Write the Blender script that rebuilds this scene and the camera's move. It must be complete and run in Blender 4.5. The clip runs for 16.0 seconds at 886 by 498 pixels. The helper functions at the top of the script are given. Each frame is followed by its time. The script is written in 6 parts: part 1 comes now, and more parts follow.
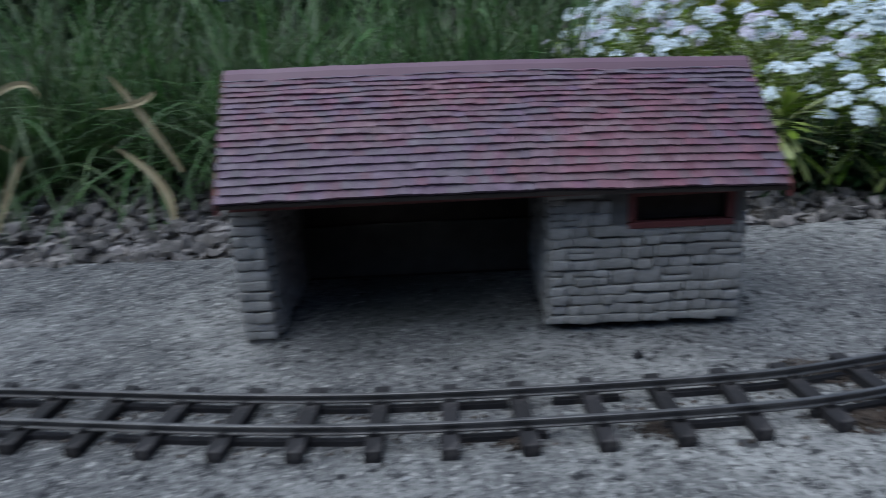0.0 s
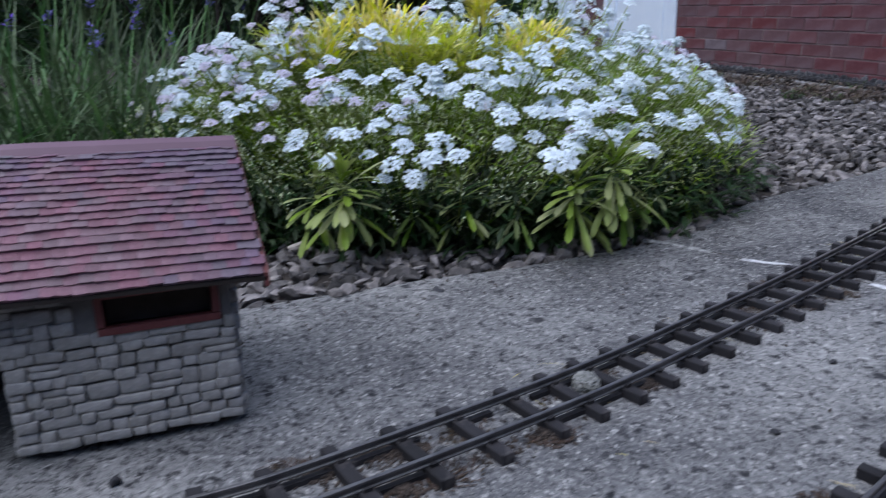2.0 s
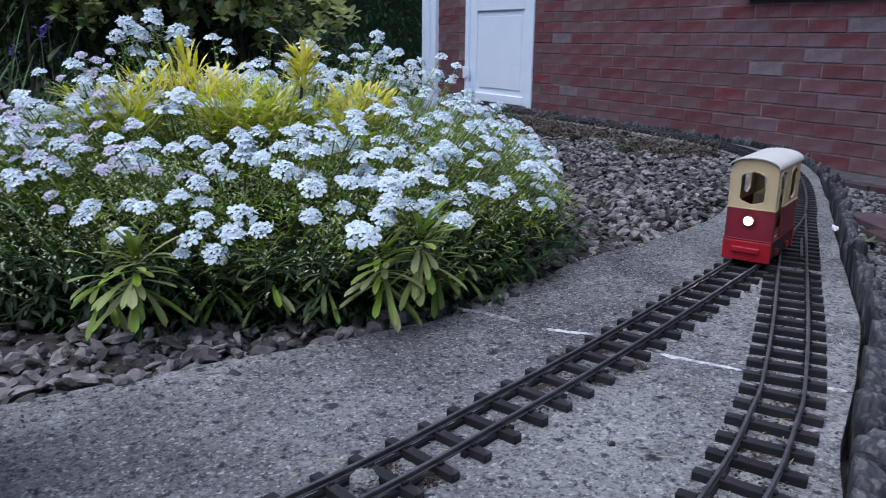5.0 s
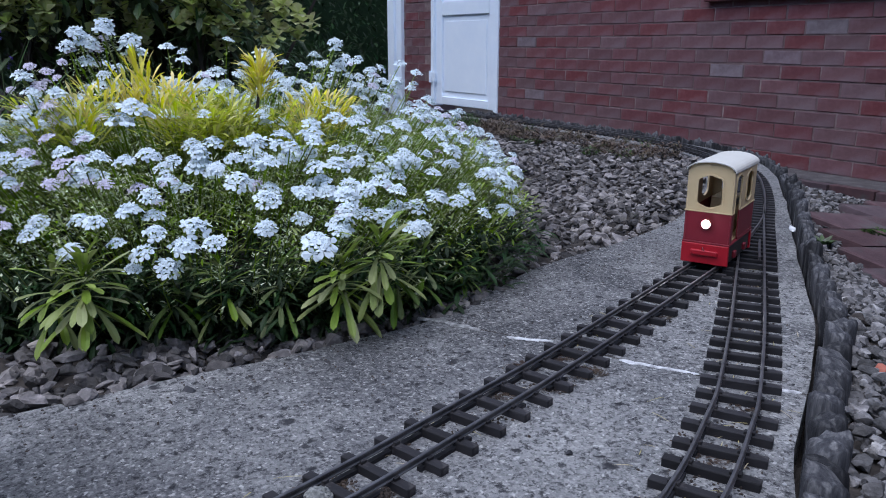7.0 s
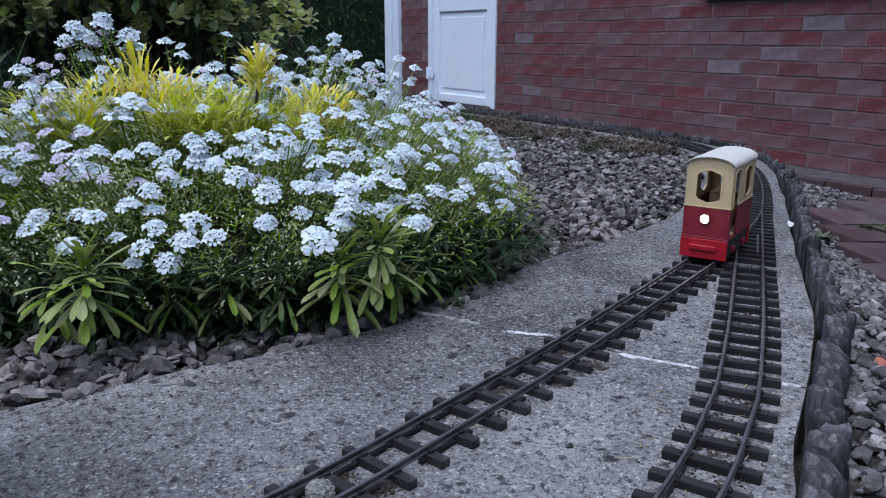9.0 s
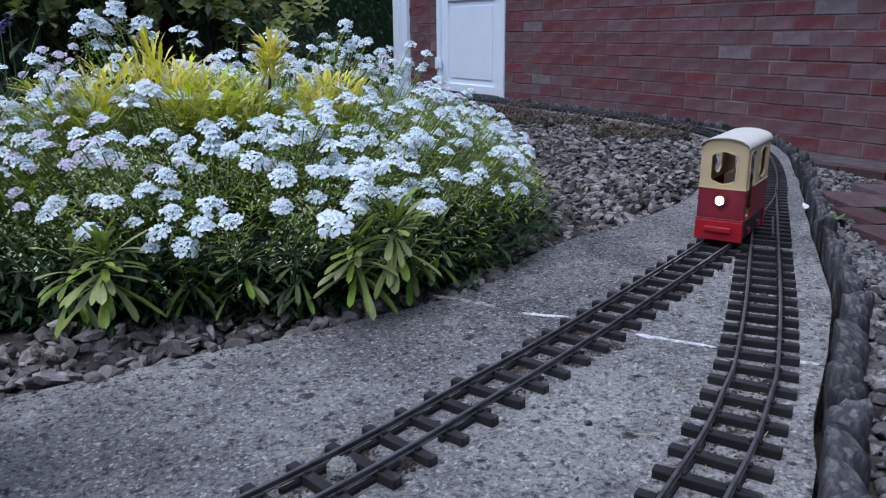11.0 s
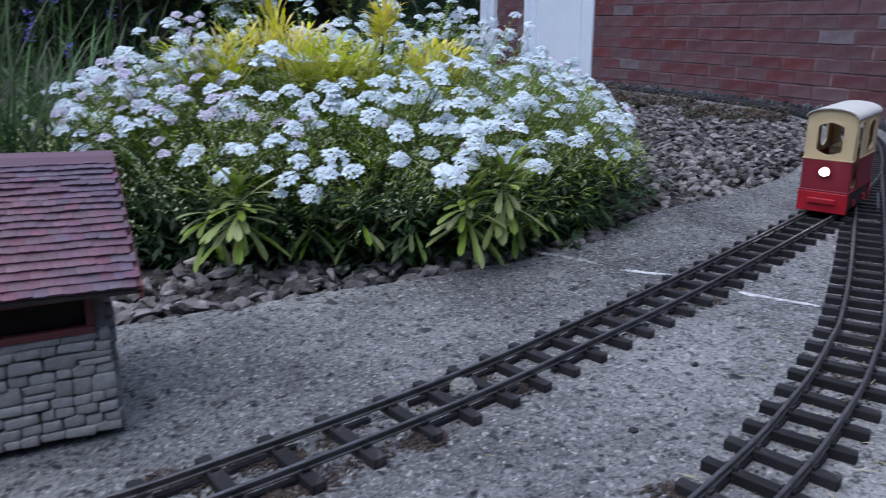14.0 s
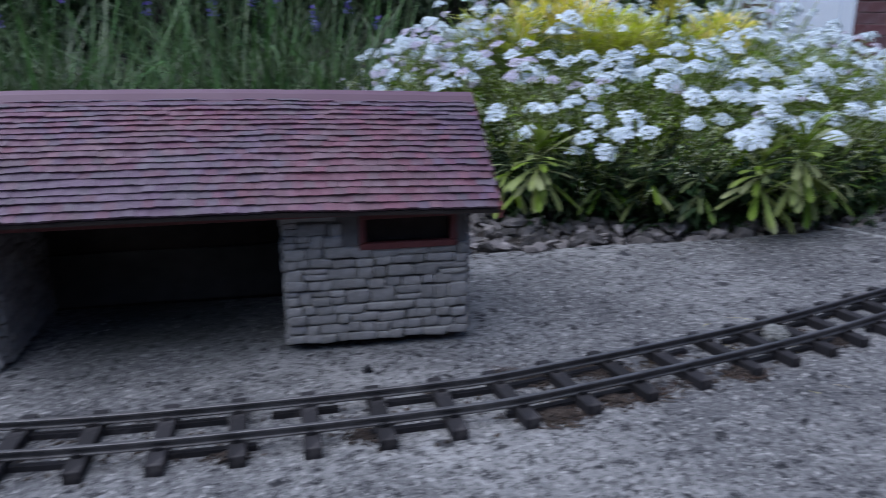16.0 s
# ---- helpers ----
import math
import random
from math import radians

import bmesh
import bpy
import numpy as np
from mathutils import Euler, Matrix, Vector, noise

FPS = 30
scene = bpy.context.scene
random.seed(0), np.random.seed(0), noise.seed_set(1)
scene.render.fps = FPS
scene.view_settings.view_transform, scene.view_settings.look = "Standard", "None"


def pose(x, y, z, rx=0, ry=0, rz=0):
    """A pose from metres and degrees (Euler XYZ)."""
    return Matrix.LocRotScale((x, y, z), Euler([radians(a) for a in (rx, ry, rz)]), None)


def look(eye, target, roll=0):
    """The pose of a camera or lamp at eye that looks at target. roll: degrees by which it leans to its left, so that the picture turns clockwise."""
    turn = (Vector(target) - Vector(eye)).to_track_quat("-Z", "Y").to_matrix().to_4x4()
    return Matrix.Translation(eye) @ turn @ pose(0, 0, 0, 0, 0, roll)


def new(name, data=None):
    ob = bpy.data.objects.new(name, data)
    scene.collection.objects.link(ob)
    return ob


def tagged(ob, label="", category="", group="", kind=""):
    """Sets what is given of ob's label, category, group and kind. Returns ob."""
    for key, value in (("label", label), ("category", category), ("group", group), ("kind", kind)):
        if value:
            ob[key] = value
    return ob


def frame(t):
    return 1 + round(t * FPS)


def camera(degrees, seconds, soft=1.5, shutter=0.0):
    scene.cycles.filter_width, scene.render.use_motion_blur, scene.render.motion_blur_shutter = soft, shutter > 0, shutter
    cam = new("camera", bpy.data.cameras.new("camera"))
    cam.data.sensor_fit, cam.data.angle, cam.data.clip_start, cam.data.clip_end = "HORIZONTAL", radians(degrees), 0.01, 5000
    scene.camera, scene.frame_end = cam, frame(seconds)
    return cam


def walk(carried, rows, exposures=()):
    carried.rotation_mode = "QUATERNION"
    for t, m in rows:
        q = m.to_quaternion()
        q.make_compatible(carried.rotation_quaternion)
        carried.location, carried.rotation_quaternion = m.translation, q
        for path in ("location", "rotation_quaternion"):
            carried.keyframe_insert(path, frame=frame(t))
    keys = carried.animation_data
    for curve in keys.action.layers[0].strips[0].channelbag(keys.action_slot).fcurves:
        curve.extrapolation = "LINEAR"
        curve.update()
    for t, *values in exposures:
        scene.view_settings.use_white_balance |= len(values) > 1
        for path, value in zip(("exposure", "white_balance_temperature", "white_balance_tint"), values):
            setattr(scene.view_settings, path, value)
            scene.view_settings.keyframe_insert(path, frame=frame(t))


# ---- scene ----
cam = camera(59.2, 16.0, soft=1.0, shutter=0.75)
PATH = [
    (0, (0.462, 0.322, 0.264), (0.42, 2.203, -0.416), -3.2),
    (0.5, (0.506, 0.339, 0.254), (0.696, 2.218, -0.405), -2.5),
    (1, (0.561, 0.346, 0.257), (0.959, 2.199, -0.381), -2.4),
    (1.5, (0.601, 0.353, 0.264), (1.166, 2.168, -0.358), -1.8),
    (2, (0.629, 0.354, 0.276), (1.297, 2.14, -0.327), -1.3),
    (2.5, (0.652, 0.356, 0.283), (1.407, 2.115, -0.298), -0.6),
    (3, (0.666, 0.355, 0.284), (1.485, 2.089, -0.285), -0.1),
    (3.5, (0.675, 0.354, 0.287), (1.531, 2.068, -0.287), 0.2),
    (4, (0.686, 0.353, 0.291), (1.576, 2.051, -0.279), 0.5),
    (4.5, (0.699, 0.35, 0.306), (1.629, 2.034, -0.239), 0.6),
    (5, (0.707, 0.348, 0.312), (1.674, 2.019, -0.208), 0.7),
    (7.5, (0.723, 0.346, 0.317), (1.759, 1.979, -0.195), 0.2),
    (8, (0.721, 0.347, 0.316), (1.758, 1.978, -0.198), 0.3),
    (10.5, (0.717, 0.346, 0.31), (1.744, 1.978, -0.218), -0.2),
    (11, (0.712, 0.347, 0.305), (1.725, 1.985, -0.234), -0.5),
    (11.5, (0.709, 0.347, 0.297), (1.705, 1.991, -0.256), -0.8),
    (12, (0.706, 0.344, 0.297), (1.687, 1.995, -0.262), -0.9),
    (12.5, (0.698, 0.338, 0.297), (1.661, 1.999, -0.263), -0.8),
    (13, (0.687, 0.333, 0.292), (1.622, 2.01, -0.268), -0.7),
    (13.5, (0.675, 0.326, 0.286), (1.571, 2.023, -0.277), -0.6),
    (14, (0.655, 0.32, 0.28), (1.495, 2.044, -0.289), -0.1),
    (14.5, (0.634, 0.313, 0.275), (1.396, 2.073, -0.294), 0.2),
    (15, (0.612, 0.303, 0.271), (1.28, 2.1, -0.297), 0.3),
    (15.5, (0.576, 0.295, 0.259), (1.097, 2.136, -0.322), 0.5),
    (16, (0.546, 0.287, 0.255), (0.884, 2.168, -0.334), -0.3),
]
walk(cam, [(t, look(eye, target, roll)) for t, eye, target, roll in PATH], [(0, 1.0, 5900, 3), (1.0, 1.08, 5950, 9), (2.0, 1.18, 5850, 12), (3.0, 1.15, 5750, 13), (14.5, 1.15, 5750, 13), (16, 1.05, 5750, 13)])

# ---- world and light ----
world = bpy.data.worlds.new("world")
scene.world = world
world.use_nodes = True
wn = world.node_tree.nodes
sky = wn.new("ShaderNodeTexSky")
sky.sky_type = "NISHITA"
sky.sun_disc = False
sky.sun_elevation, sky.sun_rotation = radians(71), radians(260)
wn["Background"].inputs[1].default_value = 0.08
world.node_tree.links.new(sky.outputs[0], wn["Background"].inputs[0])
sun = new("sun", bpy.data.lights.new("sun", "SUN"))
sun.data.energy, sun.data.angle, sun.data.color = 1.6, radians(80), (1.0, 0.98, 0.95)
sun.matrix_world = look((-1.1, 0.6, 5), (0.6, 0.9, 0))


# ---- helpers of the scene ----
def node_mat(name, cols, scale=40.0, rough=0.75, bump=0.2, bscale=200.0, rand=0.0, island=0.0, metal=0.0, spots=None, coat=0.0, hue=0.0, stretch=(1, 1, 1), relief=None):
    """A procedural surface: a ramp of colours over coarse noise, fine grain, spots of a second tone, bump, and a tone that differs from piece to piece."""
    m = bpy.data.materials.new(name)
    m.use_nodes = True
    nt = m.node_tree
    N, L = nt.nodes, nt.links
    b = N["Principled BSDF"]
    tc = N.new("ShaderNodeTexCoord")
    mp = N.new("ShaderNodeMapping")
    mp.inputs["Scale"].default_value = stretch
    L.new(tc.outputs["Object"], mp.inputs[0])
    n1 = N.new("ShaderNodeTexNoise")
    n1.inputs["Scale"].default_value, n1.inputs["Detail"].default_value, n1.inputs["Roughness"].default_value = scale, 7, 0.65
    L.new(mp.outputs[0], n1.inputs["Vector"])
    ramp = N.new("ShaderNodeValToRGB")
    el = ramp.color_ramp.elements
    while len(el) < len(cols):
        el.new(0.5)
    for i, c in enumerate(cols):
        el[i].position = 0.3 + 0.4 * i / max(1, len(cols) - 1)
        el[i].color = (*c, 1)
    L.new(n1.outputs["Fac"], ramp.inputs[0])
    out = ramp.outputs[0]
    if spots:
        sc, col, lo, hi = spots
        n3 = N.new("ShaderNodeTexNoise")
        n3.inputs["Scale"].default_value, n3.inputs["Detail"].default_value = sc, 4
        L.new(tc.outputs["Object"], n3.inputs["Vector"])
        r3 = N.new("ShaderNodeMapRange")
        r3.inputs[1].default_value, r3.inputs[2].default_value = lo, hi
        L.new(n3.outputs["Fac"], r3.inputs[0])
        mx = N.new("ShaderNodeMix")
        mx.data_type = "RGBA"
        L.new(r3.outputs[0], mx.inputs[0])
        L.new(out, mx.inputs[6])
        mx.inputs[7].default_value = (*col, 1)
        out = mx.outputs[2]
    if rand or island:
        hs = N.new("ShaderNodeHueSaturation")
        src = N.new("ShaderNodeObjectInfo").outputs["Random"] if rand else N.new("ShaderNodeNewGeometry").outputs["Random Per Island"]
        amt = rand or island
        r = N.new("ShaderNodeMapRange")
        r.inputs[3].default_value, r.inputs[4].default_value = 1 - amt, 1 + amt
        L.new(src, r.inputs[0])
        L.new(r.outputs[0], hs.inputs["Value"])
        if hue:
            mul = N.new("ShaderNodeMath")
            mul.operation = "MULTIPLY"
            mul.inputs[1].default_value = 7.31
            fr = N.new("ShaderNodeMath")
            fr.operation = "FRACT"
            L.new(src, mul.inputs[0])
            L.new(mul.outputs[0], fr.inputs[0])
            r2 = N.new("ShaderNodeMapRange")
            r2.inputs[3].default_value, r2.inputs[4].default_value = 0.5 - hue, 0.5 + hue
            L.new(fr.outputs[0], r2.inputs[0])
            L.new(r2.outputs[0], hs.inputs["Hue"])
            r4 = N.new("ShaderNodeMapRange")
            r4.inputs[3].default_value, r4.inputs[4].default_value = 0.65, 1.15
            L.new(fr.outputs[0], r4.inputs[0])
            L.new(r4.outputs[0], hs.inputs["Saturation"])
        L.new(out, hs.inputs["Color"])
        out = hs.outputs[0]
    L.new(out, b.inputs["Base Color"])
    b.inputs["Roughness"].default_value = rough
    b.inputs["Metallic"].default_value = metal
    b.inputs["Coat Weight"].default_value = coat
    if bump:
        n2 = N.new("ShaderNodeTexNoise")
        n2.inputs["Scale"].default_value, n2.inputs["Detail"].default_value = bscale, 5
        L.new(mp.outputs[0], n2.inputs["Vector"])
        bp = N.new("ShaderNodeBump")
        bp.inputs["Strength"].default_value, bp.inputs["Distance"].default_value = bump, relief or 0.6 / bscale
        L.new(n2.outputs["Fac"], bp.inputs["Height"])
        L.new(bp.outputs[0], b.inputs["Normal"])
    return m


def leaf_mat(name, c1, c2, c3=None, vary=0.35, hue=0.02, trans=0.25):
    m = node_mat(name, [c1, c2] + ([c3] if c3 else []), scale=25, rough=0.5, bump=0, island=vary, hue=hue)
    nt = m.node_tree
    b = nt.nodes["Principled BSDF"]
    b.inputs["Specular IOR Level"].default_value = 0.3
    tr = nt.nodes.new("ShaderNodeBsdfTranslucent")
    mix = nt.nodes.new("ShaderNodeMixShader")
    mix.inputs[0].default_value = trans
    nt.links.new(b.inputs["Base Color"].links[0].from_socket, tr.inputs[0])
    nt.links.new(b.outputs[0], mix.inputs[1])
    nt.links.new(tr.outputs[0], mix.inputs[2])
    nt.links.new(mix.outputs[0], nt.nodes["Material Output"].inputs[0])
    return m


def mesh_of(bm, name, mat):
    me = bpy.data.meshes.new(name)
    bmesh.ops.recalc_face_normals(bm, faces=bm.faces[:])
    bm.to_mesh(me)
    bm.free()
    for m in (mat if isinstance(mat, (list, tuple)) else [mat]):
        me.materials.append(m)
    return me


def part(name, bm, mat, parent=None, label=""):
    ob = new(name, mesh_of(bm, name, mat))
    ob.parent = parent
    if label:
        ob["label"] = label
    return ob


def piece(name, me, m, parent):
    ob = new(name, me)
    ob.parent = parent
    ob.matrix_basis = m
    return ob


def thing(name, label, category, m=None, group=""):
    ob = tagged(new(name), label, category, group)
    ob.empty_display_size = 0.02
    if m is not None:
        ob.matrix_basis = m
    return ob


class Soup:
    """Loose geometry gathered into one mesh."""

    def __init__(self):
        self.v, self.f = [], []

    def add(self, vs, fs):
        o = len(self.v)
        self.v.extend(vs)
        self.f.extend([tuple(i + o for i in q) for q in fs])

    def mesh(self, name, mat, smooth=False):
        me = bpy.data.meshes.new(name)
        me.from_pydata([tuple(p) for p in self.v], [], self.f)
        me.materials.append(mat)
        if smooth:
            me.shade_smooth()
        return me

    def ob(self, name, mat, parent=None, label="", smooth=False):
        o = new(name, self.mesh(name, mat, smooth))
        o.parent = parent
        if label:
            o["label"] = label
        return o


def box(bm, x0, x1, y0, y1, z0, z1, bev=0.0):
    r = bmesh.ops.create_cube(bm, size=1, matrix=Matrix.Translation(((x0 + x1) / 2, (y0 + y1) / 2, (z0 + z1) / 2)) @ Matrix.Diagonal((x1 - x0, y1 - y0, z1 - z0, 1)))
    if bev:
        es = list({e for v in r["verts"] for e in v.link_edges})
        bmesh.ops.bevel(bm, geom=es, offset=bev, segments=2, affect="EDGES", profile=0.5)


def box_part(name, dims, mat, parent, bev=0.0, label=""):
    bm = bmesh.new()
    box(bm, *dims, bev)
    return part(name, bm, mat, parent, label)


def tube(bm, p, q, r0, r1=None, seg=12):
    p, q = Vector(p), Vector(q)
    d = q - p
    m = Matrix.Translation((p + q) / 2) @ d.to_track_quat("Z", "Y").to_matrix().to_4x4()
    bmesh.ops.create_cone(bm, cap_ends=True, segments=seg, radius1=r0, radius2=r0 if r1 is None else r1, depth=d.length, matrix=m)


def plate(bm, outline, holes, place, thick):
    """A flat plate in (u, v) with holes; place(u, v, w) gives the point, w from 0 to thick."""
    edges = []
    for ring in [outline] + list(holes):
        vs = [bm.verts.new(place(u, v, 0)) for u, v in ring]
        edges += [bm.edges.new((a, b)) for a, b in zip(vs, vs[1:] + vs[:1])]
    r = bmesh.ops.triangle_fill(bm, use_beauty=True, use_dissolve=False, edges=edges)
    faces = [g for g in r["geom"] if isinstance(g, bmesh.types.BMFace)]
    ext = bmesh.ops.extrude_face_region(bm, geom=faces)
    off = Vector(place(0, 0, thick)) - Vector(place(0, 0, 0))
    for g in ext["geom"]:
        if isinstance(g, bmesh.types.BMVert):
            g.co += off


def window_ring(u0, u1, v0, v1, arch, low, r, n=8):
    """A window opening: arched head, sagging sill, rounded corners."""
    def corner(cu, cv, a0):
        return [(cu + r * math.cos(a0 + k * math.pi / 8), cv + r * math.sin(a0 + k * math.pi / 8)) for k in range(1, 4)]

    pts = [(u0 + r + (u1 - u0 - 2 * r) * i / n, v0 - low * math.sin(math.pi * i / n)) for i in range(n + 1)]
    pts += corner(u1 - r, v0 + r, -math.pi / 2) + [(u1, v0 + r), (u1, v1 - r)] + corner(u1 - r, v1 - r, 0)
    pts += [(u1 - r - (u1 - u0 - 2 * r) * i / n, v1 + arch * math.sin(math.pi * i / n)) for i in range(n + 1)]
    return pts + corner(u0 + r, v1 - r, math.pi / 2) + [(u0, v1 - r), (u0, v0 + r)] + corner(u0 + r, v0 + r, math.pi)


def grown(ring, d):
    cu, cv = sum(p[0] for p in ring) / len(ring), sum(p[1] for p in ring) / len(ring)
    hu, hv = max(abs(p[0] - cu) for p in ring), max(abs(p[1] - cv) for p in ring)
    return [(cu + (u - cu) * (hu + d) / hu, cv + (v - cv) * (hv + d) / hv) for u, v in ring]


def spline(pts, step):
    """Points evenly spaced along a Catmull-Rom curve through pts, with directions."""
    P = [Vector((p[0], p[1], 0)) for p in pts]
    P = [2 * P[0] - P[1]] + P + [2 * P[-1] - P[-2]]
    dense = []
    for i in range(1, len(P) - 2):
        a, b, c, d = P[i - 1:i + 3]
        for k in range(24):
            u = k / 24
            dense.append(0.5 * (2 * b + (c - a) * u + (2 * a - 5 * b + 4 * c - d) * u * u + (3 * b - a - 3 * c + d) * u ** 3))
    dense.append(P[-2])
    out, left = [], 0.0
    for p, q in zip(dense, dense[1:]):
        v = q - p
        n = v.length
        while left <= n:
            out.append((p + v * (left / n), v.normalized()))
            left += step
        left -= n
    return out


def stone_mesh(seed, rough=0.28, sub=1, flatness=0.7):
    """Vertices and faces of one angular stone of unit size."""
    rng = random.Random(seed)
    bm = bmesh.new()
    bmesh.ops.create_icosphere(bm, subdivisions=sub, radius=0.5)
    ax = [Vector((rng.uniform(-1, 1), rng.uniform(-1, 1), rng.uniform(-1, 1))).normalized() for _ in range(9)]
    cut = [rng.uniform(0.17, 0.36) for _ in ax]
    for v in bm.verts:
        for a, c in zip(ax, cut):
            d = v.co.dot(a)
            if d > c:
                v.co -= a * (d - c)
        v.co += Vector((rng.uniform(-1, 1), rng.uniform(-1, 1), rng.uniform(-1, 1))) * 0.05 * rough
        v.co.z *= flatness
    vs = np.array([v.co[:] for v in bm.verts])
    fs = [tuple(v.index for v in f.verts) for f in bm.faces]
    bm.free()
    return vs, fs


STONE_SHAPES = [stone_mesh(s, sub=1) for s in range(24)]
NEAR_SHAPES = [stone_mesh(s, sub=2) for s in range(14)]
GRIT_SHAPES = [stone_mesh(50 + s, sub=1) for s in range(8)]


def scatter_stones(name, spots, mat, parent=None, label="", shapes=STONE_SHAPES):
    """Many stones in one mesh; spots: x, y, z, size."""
    V, F, o = [], [], 0
    for x, y, z, s in spots:
        vs, fs = shapes[random.randrange(len(shapes))]
        e = Euler((random.uniform(-0.5, 0.5), random.uniform(-0.5, 0.5), random.uniform(0, 6.3))).to_matrix()
        k = np.array([s * random.uniform(0.9, 1.5), s * random.uniform(0.7, 1.0), s * random.uniform(0.75, 1.1)])
        w = (vs * k) @ np.array(e).T + np.array([x, y, z])
        V.append(w)
        F.extend([tuple(i + o for i in f) for f in fs])
        o += len(vs)
    me = bpy.data.meshes.new(name)
    me.from_pydata(np.vstack(V).tolist(), [], F)
    me.materials.append(mat)
    ob = new(name, me)
    ob.parent = parent
    return ob


def blade(soup, p, d, length, width, droop, n=4, kind="grass", fold=0.15):
    """One leaf: a strip that bends down along its length."""
    p, d = Vector(p), Vector(d).normalized()
    side = d.cross(Vector((0, 0, 1)))
    if side.length < 0.05:
        side = Vector((1, 0, 0))
    side.normalize()
    vs, fs = [], []
    for i in range(n + 1):
        t = i / n
        if kind == "grass":
            w = width * (1 - t) ** 0.6 * (0.6 + 0.4 * min(1, t * 5))
        elif kind == "spoon":
            w = width * (0.3 + 0.7 * min(1.0, t / 0.7) ** 1.3) * math.sqrt(1 - 0.75 * max(0.0, (t - 0.75) / 0.25) ** 2)
        else:
            w = width * (0.25 + 0.75 * math.sin(math.pi * min(1, t * 0.62 + 0.0) ** 1.3)) if t < 0.85 else width * 0.62
        up = side.cross(d)
        if i == n:
            vs.append(p)
        else:
            vs += [p - side * w / 2 + up * fold * w, p, p + side * w / 2 + up * fold * w]
        d = (d + Vector((0, 0, -droop / n))).normalized()
        p = p + d * (length / n)
    for i in range(n - 1):
        a = 3 * i
        fs += [(a, a + 1, a + 4, a + 3), (a + 1, a + 2, a + 5, a + 4)]
    a = 3 * (n - 1)
    fs += [(a, a + 1, a + 3), (a + 1, a + 2, a + 3)]
    soup.add(vs, fs)


def stalk(soup, p, q, r0, r1, bow=0.0, n=3):
    """A thin three-sided stem from p to q."""
    p, q = Vector(p), Vector(q)
    d = (q - p).normalized()
    a = d.orthogonal().normalized()
    b = d.cross(a)
    vs, fs = [], []
    for i in range(n + 1):
        t = i / n
        c = p.lerp(q, t) + Vector((0, 0, -bow * math.sin(math.pi * t)))
        r = r0 + (r1 - r0) * t
        vs += [c + (a * math.cos(k * 2.094) + b * math.sin(k * 2.094)) * r for k in range(3)]
    for i in range(n):
        for k in range(3):
            fs.append((3 * i + k, 3 * i + (k + 1) % 3, 3 * i + 3 + (k + 1) % 3, 3 * i + 3 + k))
    soup.add(vs, fs)


# ---- materials ----
CONCRETE = node_mat("weathered_concrete", [(0.07, 0.07, 0.076), (0.105, 0.105, 0.11), (0.145, 0.144, 0.146)], scale=7, rough=0.92, bump=1.0, bscale=130)
SOIL = node_mat("dark_soil", [(0.03, 0.026, 0.024), (0.065, 0.057, 0.052)], scale=30, rough=0.95, bump=0.8, bscale=120)
GRAVEL = node_mat("grey_gravel", [(0.055, 0.05, 0.051), (0.115, 0.103, 0.101), (0.225, 0.202, 0.192)], scale=60, rough=0.88, bump=0.9, bscale=220, island=0.8, hue=0.03)
PALEGRAVEL = node_mat("pale_gravel", [(0.05, 0.047, 0.049), (0.11, 0.104, 0.105), (0.215, 0.203, 0.198)], scale=60, rough=0.88, bump=0.9, bscale=220, island=0.75, hue=0.025)
LICHEN = node_mat("pale_lichen", [(0.05, 0.051, 0.048), (0.15, 0.152, 0.143), (0.3, 0.3, 0.285)], scale=260, rough=0.95, bump=0.6, bscale=600)
GRIT = node_mat("grit", [(0.1, 0.1, 0.105), (0.3, 0.3, 0.3)], scale=90, rough=0.9, bump=0.2, bscale=600, island=0.6)
PLASTIC = node_mat("sleeper_plastic", [(0.01, 0.0095, 0.011), (0.025, 0.0235, 0.0265)], scale=60, rough=0.75, bump=0.3, bscale=500, rand=0.35, spots=(90, (0.075, 0.068, 0.068), 0.6, 0.8), stretch=(1, 0.3, 1))
RAIL = node_mat("dulled_rail", [(0.06, 0.058, 0.062), (0.15, 0.146, 0.15)], scale=60, rough=0.45, bump=0.1, bscale=600, metal=0.6)
def brick_mat(name, cols):
    return node_mat(name, cols, scale=14, rough=0.9, bump=0.5, bscale=160, rand=0.12, hue=0.006, spots=(9, (0.165, 0.112, 0.125), 0.5, 0.8))


BRICKS = brick_mat("red_brick", [(0.108, 0.037, 0.042), (0.136, 0.05, 0.056), (0.158, 0.072, 0.08)])
BRICKS_MAUVE = brick_mat("mauve_brick", [(0.108, 0.042, 0.049), (0.136, 0.057, 0.065), (0.158, 0.08, 0.09)])
BRICKS_PALE = brick_mat("pale_brick", [(0.12, 0.082, 0.092), (0.16, 0.12, 0.134), (0.21, 0.17, 0.19)])
MORTAR = node_mat("stained_mortar", [(0.095, 0.058, 0.06), (0.14, 0.095, 0.096), (0.27, 0.205, 0.195)], scale=5, rough=0.95, bump=0.5, bscale=200)
PAVER = node_mat("red_paver", [(0.045, 0.027, 0.032), (0.085, 0.05, 0.056)], scale=20, rough=0.9, bump=0.5, bscale=180, rand=0.3, hue=0.02, spots=(14, (0.06, 0.056, 0.056), 0.5, 0.7))
